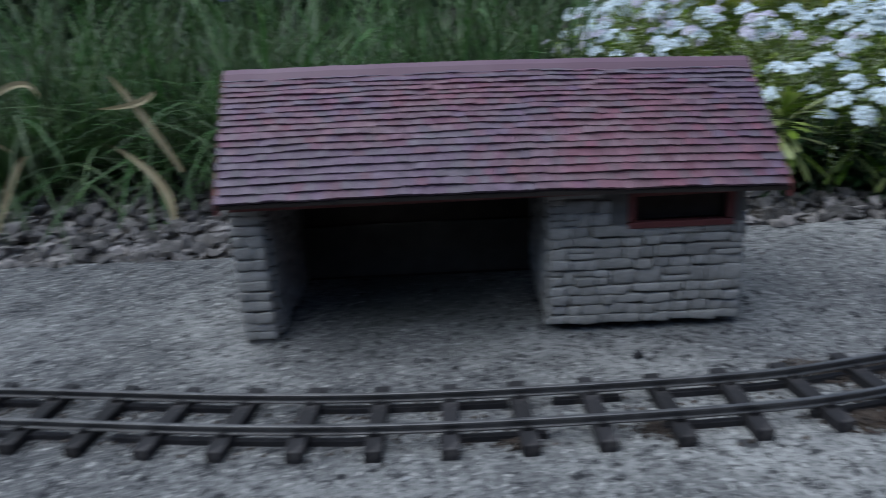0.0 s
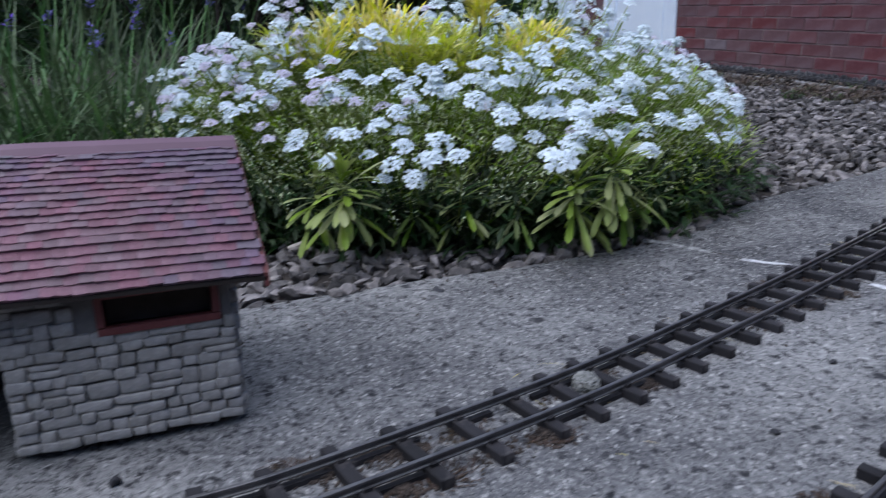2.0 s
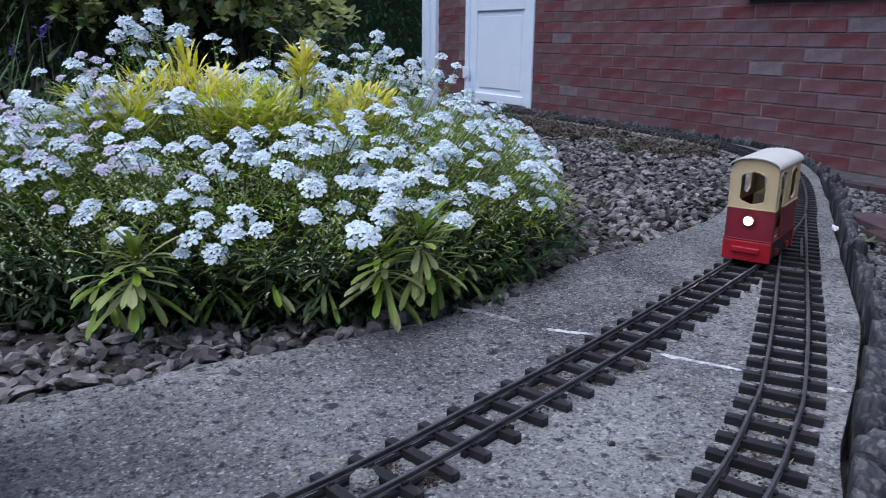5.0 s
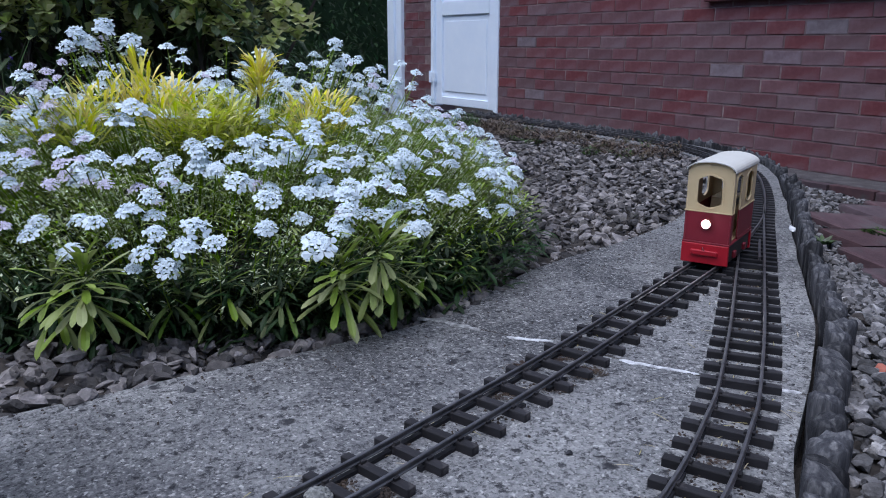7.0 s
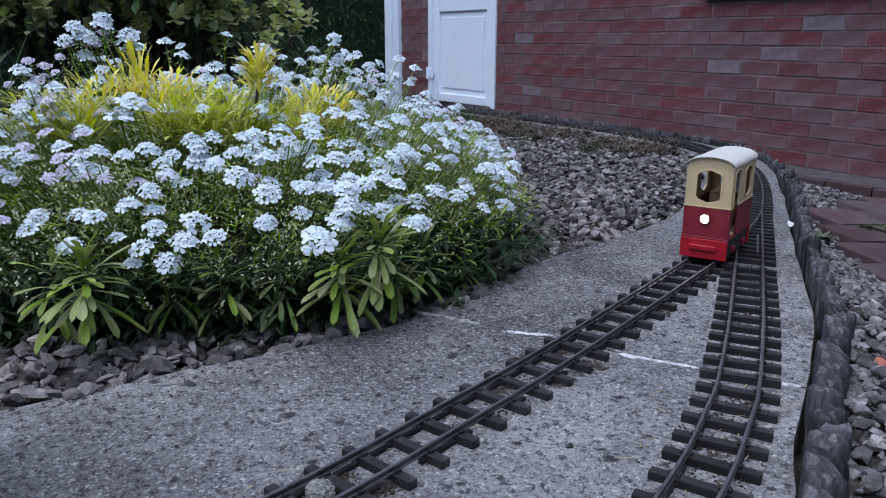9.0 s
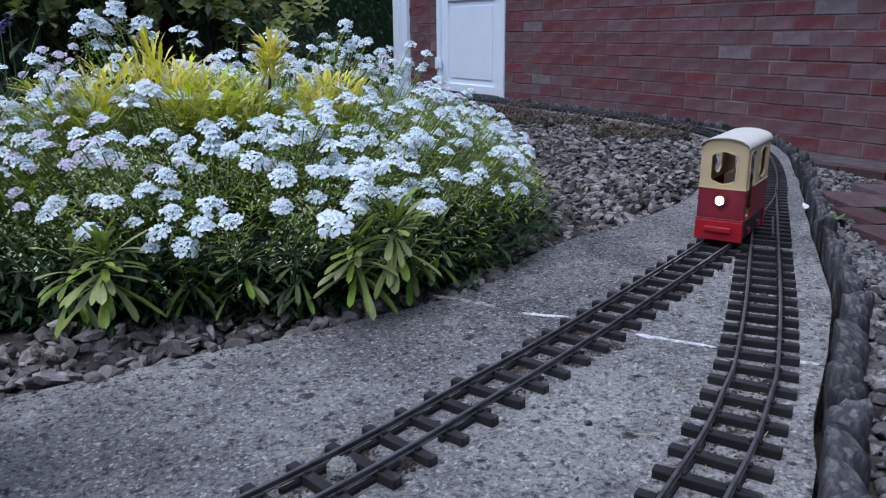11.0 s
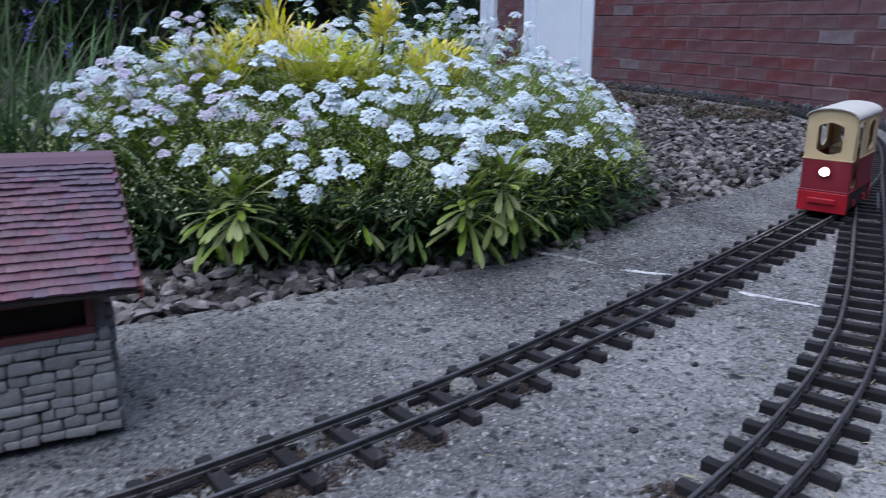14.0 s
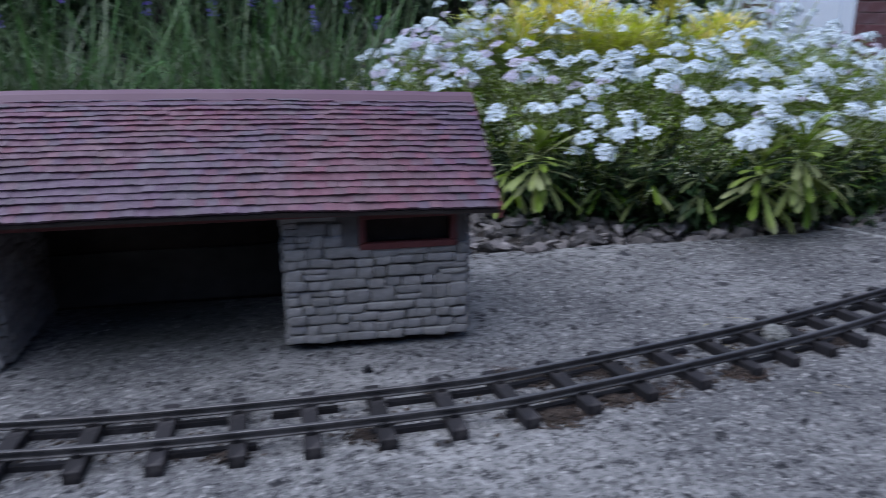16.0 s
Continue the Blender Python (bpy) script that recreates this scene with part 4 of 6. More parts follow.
box(bm, 0.656, 0.6657, 0.8545, 0.98, 0.082, 0.12, 0.001)
box(bm, 0.586, 0.656, 0.875, 0.98, 0.082, 0.12, 0.001)
wr = part("front_wall", bm, SHEDDARK, shed)
rubble_face(wr, (0.5275, 0.856, GZ + 0.004), (1, 0, 0), (0, -1, 0), 0.1395, 0.115, skip=lambda u, z, w, h: 0.0555 - w / 2 < u < 0.132 + w / 2 and z + h / 2 > 0.079)
rubble_face(wr, (0.6665, 0.859, GZ + 0.004), (0, 1, 0), (1, 0, 0), 0.12, 0.115)
rubble_face(wr, (0.5285, 0.978, GZ + 0.001), (0, -1, 0), (-1, 0, 0), 0.118, 0.112)
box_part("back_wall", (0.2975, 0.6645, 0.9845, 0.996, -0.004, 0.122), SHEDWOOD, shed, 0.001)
wf = box_part("window_frame", (0.5835, 0.6585, 0.8515, 0.8575, 0.0805, 0.0855), OXIDE, shed, 0.0008, "oxide red window frame")
box_part("jamb", (0.5835, 0.5885, 0.8515, 0.8575, 0.086, 0.107), OXIDE, wf, 0.0008)
box_part("jamb", (0.6535, 0.6585, 0.8515, 0.8575, 0.086, 0.107), OXIDE, wf, 0.0008)
box_part("head", (0.5835, 0.6585, 0.8512, 0.8577, 0.1045, 0.1085), OXIDE, wf, 0.0008)
box_part("shutter", (0.589, 0.653, 0.862, 0.866, 0.0845, 0.106), SHEDWOOD, wf, 0.0005)
box_part("fascia", (0.3, 0.682, 0.8465, 0.8495, 0.109, 0.1165), OXIDE, shed, 0.0008, "dark oxide red fascia board")
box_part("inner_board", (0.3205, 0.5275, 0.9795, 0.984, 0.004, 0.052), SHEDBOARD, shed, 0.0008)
box_part("beam", (0.319, 0.53, 0.858, 0.866, 0.1085, 0.119), SHEDWOOD, shed, 0.001)

# the roof: two slopes of overlapping tiles on boards, sagging towards one gable


def roof_at(s, t, front=True):
    """Place on the slope: s along the ridge, t from the eave up."""
    x = (0.2965 - 0.007 * t) + s * (0.3915 + 0.004 * t)
    lift = 0.0055 * (1 - s) + 0.0022 * math.sin(3.1 * s)
    y0, y1 = (0.833, 0.926) if front else (1.019, 0.926)
    return Vector((x, y0 + (y1 - y0) * t, 0.1125 + 0.0722 * t + 0.006 * math.sin(math.pi * t) + lift + 0.004 * t * (1 - s)))


roof = thing("roof", "", "", None)
for key in ("label", "category"):
    if key in roof:
        del roof[key]
roof.parent = shed
NS = 24
for front in (True, False):
    soup = Soup()
    soup.v = [roof_at(i / NS, j / 4, front) + Vector((0, 0, off)) for off in (-0.0005, -0.003) for j in range(5) for i in range(NS + 1)]
    for lay in (0, 5 * (NS + 1)):
        for j in range(4):
            for i in range(NS):
                a = lay + j * (NS + 1) + i
                soup.f.append((a, a + 1, a + NS + 2, a + NS + 1))
    for i in range(NS):
        soup.f.append((i, i + 1, 5 * (NS + 1) + i + 1, 5 * (NS + 1) + i))
    soup.ob("roof_board", SHEDWOOD, roof)


def tile_mesh(seed, tone):
    """One tile, unit wide and long, with a rounded lower edge."""
    rng = random.Random(seed)
    n = 4
    vs, fs = [], []
    for k, z in ((0, 1.0), (1, 0.0)):
        for i in range(n + 1):
            u = i / n - 0.5
            vs.append((u * 0.995, -0.5 + 0.04 * (2 * u) ** 2 + rng.uniform(-0.03, 0.03), z))
        for i in range(n + 1):
            vs.append(((i / n - 0.5) * 0.995, 0.75, z * 0.35))
    m = 2 * (n + 1)
    for i in range(n):
        fs += [(i, i + 1, n + 2 + i, n + 1 + i), (m + i, m + n + 1 + i, m + n + 2 + i, m + i + 1), (i, m + i, m + i + 1, i + 1)]
    fs += [(0, n + 1, m + n + 1, m), (n, m + n, m + 2 * n + 1, 2 * n + 1)]
    me = bpy.data.meshes.new("tile")
    me.from_pydata(vs, [], fs)
    me.materials.append(TILE if tone == 0 else TILEPINK if tone > 0 else TILEBLUE)
    return me


TILES = {tone: [tile_mesh(s, tone) for s in range(6)] for tone in (-1, 0, 1)}
ROWS_T, COLS_T = 20, 46
rest = {tone: Soup() for tone in (-1, 0, 1)}
for front in (True, False):
    for r in range(ROWS_T - 1):
        for c in range(COLS_T):
            s = (c + 0.5 + (0.5 if r % 2 else 0) - 0.25) / COLS_T
            if not 0.002 < s < 0.998:
                continue
            s = min(max(s, 0.47 / COLS_T), 1 - 0.47 / COLS_T)
            t = (r + 0.5) / ROWS_T
            p = roof_at(s, t, front)
            ey = (roof_at(s, t + 0.02, front) - roof_at(s, t - 0.02, front)).normalized()
            ex = (roof_at(min(1, s + 0.01), t, front) - roof_at(max(0, s - 0.01), t, front)).normalized()
            if not front:
                ex = -ex
            ez = ex.cross(ey)
            wob = 0.0012 * noise.noise((s * 9, r * 0.7, 1.0 if front else 9.0))
            p = p + ey * (wob + random.uniform(-0.0003, 0.0003)) + ez * (0.0002 + 0.0009 * (0.5 + noise.noise((s * 14, r * 1.3, 4))))
            m = Matrix.Translation(p) @ Matrix((ex, ey, ez)).transposed().to_4x4() @ Matrix.Rotation(random.uniform(-0.018, 0.018), 4, "Z") @ Matrix.Diagonal((0.385 / COLS_T, 0.122 / ROWS_T, 0.0025 + random.uniform(-0.0003, 0.0004), 1))
            drift = 1.1 * noise.noise((s * 3.5, t * 3.0, 6 if front else 16)) + 0.55 * (s - 0.5) + random.gauss(0, 0.22) - (0.4 if t > 0.86 else 0.0)
            tone = 1 if drift > 0.27 else -1 if drift < -0.2 else 0
            me = random.choice(TILES[tone])
            if front and s > 0.64:
                piece("tile", me, m, roof)
            else:
                rest[tone].add([m @ v.co for v in me.vertices], [tuple(f.vertices) for f in me.polygons])
for tone, mat in ((-1, TILEBLUE_REST), (0, TILES_REST), (1, TILEPINK_REST)):
    tagged(rest[tone].ob("tiles", mat, roof), kind="stuff")
soup = Soup()
prof = [(-0.0125, -0.0055), (-0.006, 0.0016), (0.0, 0.0042), (0.006, 0.0016), (0.0125, -0.0055)]
soup.v = [roof_at(i / NS, 1.0) + Vector((0.0005, u, w + 0.0006 * noise.noise((i * 0.7, 0, 0)))) for i in range(NS + 1) for u, w in prof]
for i in range(NS):
    for k in range(4):
        soup.f.append((5 * i + k, 5 * i + k + 1, 5 * i + k + 6, 5 * i + k + 5))
soup.f += [(0, 1, 2, 3, 4), tuple(5 * NS + k for k in (4, 3, 2, 1, 0))]
soup.ob("ridge_capping", TILE, roof)
for s in (0.0, 1.0):      # gable boards
    soup = Soup()
    for front in (True, False):
        ring = [roof_at(s, t, front) + Vector((0.0015 if s else -0.0015, 0, z)) for t, z in ((0, 0.002), (1, 0.002), (1, -0.007), (0, -0.007))]
        other = [q + Vector((-0.003 if s else 0.003, 0, 0)) for q in ring]
        soup.add(ring + other, [(0, 1, 2, 3), (4, 5, 6, 7), (0, 1, 5, 4), (1, 2, 6, 5), (2, 3, 7, 6), (3, 0, 4, 7)])
    soup.ob("bargeboard", OXIDE, roof)


# ---- the locomotive ----
loco = thing("locomotive", "small maroon and cream model locomotive with a lit headlamp", "locomotive", pose(1.603, 1.049, 0, 0, 0, 24))
LL, HW = 0.128, 0.0318
Z0, ZW, ZE = 0.046, 0.0905, 0.1475
# chassis plates, buffer beams and running gear
box_part("chassis", (0.004, LL - 0.004, -HW + 0.006, HW - 0.006, 0.022, 0.0445), BLACK, loco, 0.001)
for s in (-1, 1):
    fr = box_part("side_frame", (0.003, LL - 0.003, min(s * (HW - 0.004), s * (HW - 0.0015)), max(s * (HW - 0.004), s * (HW - 0.0015)), 0.0185, 0.0445), BLACK, loco, 0.0005)
    for x in (0.034, 0.09):
        box_part("axle_box", (x - 0.0048, x + 0.0048, min(s * (HW - 0.0016), s * (HW + 0.003)), max(s * (HW - 0.0016), s * (HW + 0.003)), 0.0225, 0.0325), MAROON, fr, 0.0012, "maroon axle box cover")
for x in (0.034, 0.09):
    ws = thing("wheelset", "", "")
    for key in ("label", "category"):
        if key in ws:
            del ws[key]
    ws.parent = loco
    for s in (-1, 1):
        bm = bmesh.new()
        tube(bm, (x, s * 0.0165, 0.0245), (x, s * 0.0205, 0.0245), 0.0107, seg=24)
        tube(bm, (x, s * 0.0145, 0.0245), (x, s * 0.0166, 0.0245), 0.0122, seg=24)
        part("wheel", bm, BLACK, ws)
    bm = bmesh.new()
    tube(bm, (x, -0.0145, 0.0245), (x, 0.0145, 0.0245), 0.0025)
    part("axle", bm, CHROME, ws)
for x0, x1, sg in ((-0.003, 0.003, -1), (LL - 0.003, LL + 0.003, 1)):
    bb = box_part("buffer_beam", (x0, x1, -HW - 0.0008, HW + 0.0008, 0.0165, 0.0445), SCARLET, loco, 0.0008, "scarlet buffer beam")
    bm = bmesh.new()
    box(bm, 0.0, 0.0075, -0.019, 0.019, 0.0285, 0.0365, 0.0015)
    for v in bm.verts:
        if v.co.x > 0.004:
            v.co.x -= 0.0045 * (v.co.y / 0.019) ** 2
        v.co.x = (x0 if sg < 0 else x1) + sg * v.co.x
    part("coupling_block", bm, SCARLET, bb)
    bm = bmesh.new()
    tube(bm, ((x0 if sg < 0 else x1) + sg * 0.0035, 0, 0.036), ((x0 if sg < 0 else x1) + sg * 0.0035, 0.002, 0.041), 0.0006, seg=8)
    part("coupling_pin", bm, CHROME, bb)
box_part("footplate", (-0.002, LL + 0.002, -HW - 0.001, HW + 0.001, 0.0447, 0.0472), MAROON, loco, 0.0006)
box_part("floor", (0.003, LL - 0.003, -HW + 0.003, HW - 0.003, 0.0474, 0.0485), CREAMDARK, loco)
TH = 0.0016
D0, D1 = 0.0125, 0.042
WIN = window_ring(0.071, 0.1055, 0.1005, 0.1375, 0.0028, 0.003, 0.006)
for s in (-1, 1):
    def place(u, v, w, s=s):
        return (u, s * (HW - TH + w), v)
    bm = bmesh.new()
    plate(bm, [(0, Z0 + 0.0014), (D0, Z0 + 0.0014), (D0, ZW), (0, ZW)], [], place, TH)
    part("lower_panel", bm, MAROON, loco)
    bm = bmesh.new()
    plate(bm, [(D1, Z0 + 0.0014), (LL, Z0 + 0.0014), (LL, ZW), (D1, ZW)], [], place, TH)
    part("lower_panel", bm, MAROON, loco)
    head = [(D1 - (D1 - D0) * i / 8, 0.138 + 0.0045 * math.sin(math.pi * i / 8)) for i in range(9)]
    bm = bmesh.new()
    plate(bm, [(0, ZW + 0.0004), (D0, ZW + 0.0004), (D0, 0.138)] + head[::-1][1:-1] + [(D1, 0.138), (D1, ZW + 0.0004), (LL, ZW + 0.0004), (LL, ZE), (0, ZE)], [WIN], place, TH)
    part("upper_panel", bm, CREAM, loco)
    bm = bmesh.new()
    plate(bm, grown(WIN, 0.0021), [WIN], lambda u, v, w, s=s: (u, s * (HW + w), v), 0.0012)
    part("window_frame", bm, CREAM, loco)
    bm = bmesh.new()
    outer_ring = [(D0 - 0.002, ZW + 0.0006), (D0 - 0.002, 0.1385)] + [(u, v + 0.002) for u, v in head[::-1]] + [(D1 + 0.002, 0.1385), (D1 + 0.002, ZW + 0.0006)]
    plate(bm, outer_ring + [(D1, ZW + 0.0006), (D1, 0.138)] + head[1:-1] + [(D0, 0.138), (D0, ZW + 0.0006)], [], lambda u, v, w, s=s: (u, s * (HW + w), v), 0.0012)
    part("door_surround", bm, CREAM, loco)
    for u0, u1 in ((-0.0012, D0), (D1, LL + 0.0012)):
        box_part("waist_bead", (u0, u1, min(s * HW, s * (HW + 0.0011)), max(s * HW, s * (HW + 0.0011)), ZW - 0.0006, ZW + 0.0008), CREAM, loco)
    box_part("lower_bead", (D1, LL, min(s * HW, s * (HW + 0.0009)), max(s * HW, s * (HW + 0.0009)), Z0 + 0.0025, Z0 + 0.0042), MAROON, loco)
YWIN = window_ring(-0.0165, 0.0165, 0.1, 0.1385, 0.003, 0.003, 0.006)
for x, sg in ((0, 1), (LL, -1)):
    def endplace(u, v, w, x=x, sg=sg):
        return (x + sg * w, u, v)
    hw = HW - TH - 0.0002
    bm = bmesh.new()
    plate(bm, [(-hw, Z0 + 0.0014), (hw, Z0 + 0.0014), (hw, ZW), (-hw, ZW)], [], endplace, TH)
    part("end_panel", bm, MAROON, loco)
    crown = [(hw * math.cos(math.pi * i / 12), ZE + 0.0125 * math.sin(math.pi * i / 12)) for i in range(13)]
    bm = bmesh.new()
    plate(bm, [(-hw, ZW + 0.0004), (hw, ZW + 0.0004)] + crown, [YWIN], endplace, TH)
    part("end_panel", bm, CREAM, loco)
    bm = bmesh.new()
    plate(bm, grown(YWIN, 0.0021), [YWIN], lambda u, v, w, x=x, sg=sg: (x - sg * w, u, v), 0.0012)
    part("window_frame", bm, CREAM, loco)
    box_part("waist_bead", (min(x, x - sg * 0.0011), max(x, x - sg * 0.0011), -HW, HW, ZW - 0.0006, ZW + 0.0008), CREAM, loco)
soup = Soup()
R = []
for i in range(17):
    a = math.pi * i / 16
    R.append((math.cos(a) * (HW + 0.0018), ZE + 0.0004 + 0.0135 * math.sin(a) ** 0.9))
for x in (-0.004, LL + 0.004):
    soup.v += [(x, y, z) for y, z in R] + [(x, y * 0.985, z - 0.0014) for y, z in R]
n = len(R)
for i in range(n - 1):
    soup.f += [(i, i + 1, 2 * n + i + 1, 2 * n + i), (n + i, 3 * n + i, 3 * n + i + 1, n + i + 1), (i, n + i, n + i + 1, i + 1), (2 * n + i, 2 * n + i + 1, 3 * n + i + 1, 3 * n + i)]
soup.f += [(0, 2 * n, 3 * n, n), (n - 1, 2 * n - 1, 4 * n - 1, 3 * n - 1)]
soup.ob("roof", ROOFWHITE, loco, "off-white arched roof")
# inside: engine casing with a slotted grille, control box, hand brake
casing = box_part("engine_casing", (0.068, 0.122, -0.016, 0.016, 0.049, 0.1), CREAMDARK, loco, 0.001)
for s in (-1, 1):
    for i in range(7):
        box_part("grille_slot", (0.074 + i * 0.0062, 0.0768 + i * 0.0062, min(s * 0.0161, s * 0.0164), max(s * 0.0161, s * 0.0164), 0.086, 0.097), BLACK, casing)
cabinet = box_part("control_box", (0.046, 0.064, -0.014, 0.014, 0.049, 0.084), CREAMDARK, loco, 0.001)
for s in (-1, 1):
    bm = bmesh.new()
    tube(bm, (0.0465, s * 0.010, 0.072), (0.0385, s * 0.010, 0.0695), 0.0009, seg=8)
    bmesh.ops.create_uvsphere(bm, u_segments=10, v_segments=8, radius=0.0019, matrix=Matrix.Translation((0.0382, s * 0.010, 0.0695)))
    part("handle", bm, BRASS, cabinet, "brass handle")
lampbody = bmesh.new()
tube(lampbody, (0.0, 0, 0.0745), (-0.0075, 0, 0.0745), 0.0058, 0.0062, 24)
hl = part("headlamp", lampbody, BRASS, loco, "round brass headlamp, switched on")
bm = bmesh.new()
tube(bm, (-0.0076, 0, 0.0745), (-0.0086, 0, 0.0745), 0.006, 0.0054, 24)
part("lens", bm, LAMPGLOW, hl, "glowing white lens")


# ---- plants ----
random.seed(11)
MC, MA, MB = Vector((1.05, 1.55, 0)), 0.52, 0.48


def mound_h(x, y):
    r2 = ((x - MC.x) / MA) ** 2 + ((y - MC.y) / MB) ** 2
    if r2 >= 1:
        return None
    return 0.04 + 0.2 * (1 - r2) ** (0.55 if x < MC.x else 0.55 - 0.5 * min(0.3, x - MC.x)) + 0.018 * noise.noise((x * 9, y * 9, 0)) - 0.035 * max(0.0, 1 - ((x - 0.99) / 0.2) ** 2 - ((y - 1.34) / 0.11) ** 2)


def in_golden(x, y, k=1.0):
    """Where the golden-leaved plant grows up through the mound."""
    return ((x - 1.03) / 0.25) ** 2 + ((y - 1.43) / 0.1) ** 2 < k


def head_mesh(seed, mat, wide=False):
    """A domed flower head of many four-petalled florets, unit radius."""
    rng = random.Random(seed)
    soup = Soup()
    n = 9 if wide else 17
    for i in range(n + 9):
        if i < n:
            a, r = i * 2.399 + rng.uniform(-0.2, 0.2), 0.62 * math.sqrt((i + 0.4) / n)
        else:
            a, r = (i - n) * 0.698 + rng.uniform(-0.25, 0.25), 0.68 + rng.uniform(-0.08, 0.08)
        c = Vector((r * math.cos(a), r * math.sin(a), (0.5 if wide else 0.72) * (1 - r * r) + rng.uniform(-0.08, 0.08)))
        up = (Vector((c.x * 0.8, c.y * 0.8, 1 if i < n else 0.7)) + Vector((rng.uniform(-0.3, 0.3), rng.uniform(-0.3, 0.3), 0))).normalized()
        e1 = up.cross(Vector((-math.sin(a), math.cos(a), 0))).normalized()
        e2 = up.cross(e1)
        for k in range(4):
            b = a + math.pi / 4 + k * math.pi / 2 + rng.uniform(-0.25, 0.25)
            dv = e1 * math.cos(b - a) + e2 * math.sin(b - a)
            sv = up.cross(dv)
            big = 1.7 if (dv.x * c.x + dv.y * c.y) > 0.05 and i >= n else 1.0
            ln, w = (0.3 if wide else 0.225) * big * rng.uniform(0.85, 1.15), (0.14 if wide else 0.115) * big
            cup = rng.uniform(-0.04, 0.1)
            soup.add([c, c + dv * ln * 0.5 + sv * w * 0.75 + up * 0.02, c + dv * ln * 0.95 + sv * w * 0.7 + up * cup, c + dv * ln * 1.1 + up * cup, c + dv * ln * 0.95 - sv * w * 0.7 + up * cup, c + dv * ln * 0.5 - sv * w * 0.75 + up * 0.02], [(0, 1, 2, 3), (0, 3, 4, 5)])
    return soup.mesh("flower_head", mat)


HEADS = [head_mesh(s, PETAL) for s in range(5)] + [head_mesh(7, PETAL, True)]
PINKS = [head_mesh(20 + s, PETALPINK) for s in range(3)]
candytuft = thing("candytuft", "mound of candytuft covered in white flower heads", "flowering plant")
stems, leaves, buds, low_leaves = Soup(), Soup(), Soup(), Soup()
heads = []
tries = 0
while len(heads) < 780 and tries < 60000:
    tries += 1
    x, y = random.uniform(MC.x - MA, MC.x + MA), random.uniform(MC.y - MB, MC.y + MB)
    h = mound_h(x, y)
    if h is None:
        continue
    if in_golden(x, y + 0.03, 1.25) and random.random() < 0.9:
        continue
    if h < 0.1 + 0.012 * random.random() + 0.4 * max(0.0, min(0.1, 0.82 - x)) or (x < 0.9 and random.random() < min(0.45, 3.0 * (0.9 - x) + 0.1)):
        continue
    z = h + random.uniform(-0.03, 0.022)
    if h < 0.13:
        z = random.uniform(0.092, h + 0.022)
    p = Vector((x, y, z))
    gap = 0.026 if y < 1.19 else 0.0165 if noise.noise((x * 14, y * 14, 3)) > -0.05 else 0.032
    if all((p - q).length > gap for q in heads):
        heads.append(p)
for k in range(30):      # taller stems towards the back
    a, q = random.uniform(0, 6.3), math.sqrt(random.random())
    x, y = 1.06 + 0.38 * q * math.cos(a), 1.62 + 0.14 * q * math.sin(a)
    heads.append(Vector((x, y, mound_h(x, y) + random.uniform(0.02, 0.075))))
for k in range(48):      # a taller shoulder at the back by the door
    x = random.uniform(1.26, 1.44)
    heads.append(Vector((x, random.uniform(1.5, 1.66), 0.274 - 0.5 * max(0.0, x - 1.36) + random.uniform(-0.05, 0.016))))
for k in range(70):      # taller stems on the side towards the shed
    x, y = random.uniform(0.66, 0.86), random.uniform(1.3, 1.62)
    heads.append(Vector((x, y, mound_h(x, y) + random.uniform(-0.01, 0.035))))
FIRST_KNOWN = len(heads)
for x, y, z in ((1.018, 1.045, 0.119), (0.892, 1.139, 0.092), (0.976, 1.234, 0.176), (0.892, 1.194, 0.158), (0.874, 1.151, 0.106), (0.808, 1.205, 0.104), (0.718, 1.305, 0.163), (0.862, 1.16, 0.09),
                (0.886, 1.55, 0.324), (0.9, 1.55, 0.312), (0.924, 1.55, 0.338), (0.957, 1.55, 0.316), (1.076, 1.55, 0.268), (1.112, 1.44, 0.294), (1.273, 1.55, 0.314), (1.282, 1.55, 0.283), (0.826, 1.55, 0.283), (0.845, 1.55, 0.275), (1.333, 1.55, 0.269), (1.387, 1.55, 0.25), (1.005, 1.55, 0.258), (1.04, 1.56, 0.246), (0.91, 1.337, 0.237), (0.968, 1.274, 0.187)):
    heads.append(Vector((x, y, z)))
for c in heads[FIRST_KNOWN + 8:]:      # the tall stems carry stacked heads
    for k in range(2 if c.x < 0.97 else 1):
        heads.append(c + Vector((random.uniform(-0.014, 0.014), random.uniform(-0.01, 0.01), -0.011 * (k + 1) + random.uniform(-0.004, 0.004))))
far_heads, far_pinks = Soup(), Soup()
near_count = 0
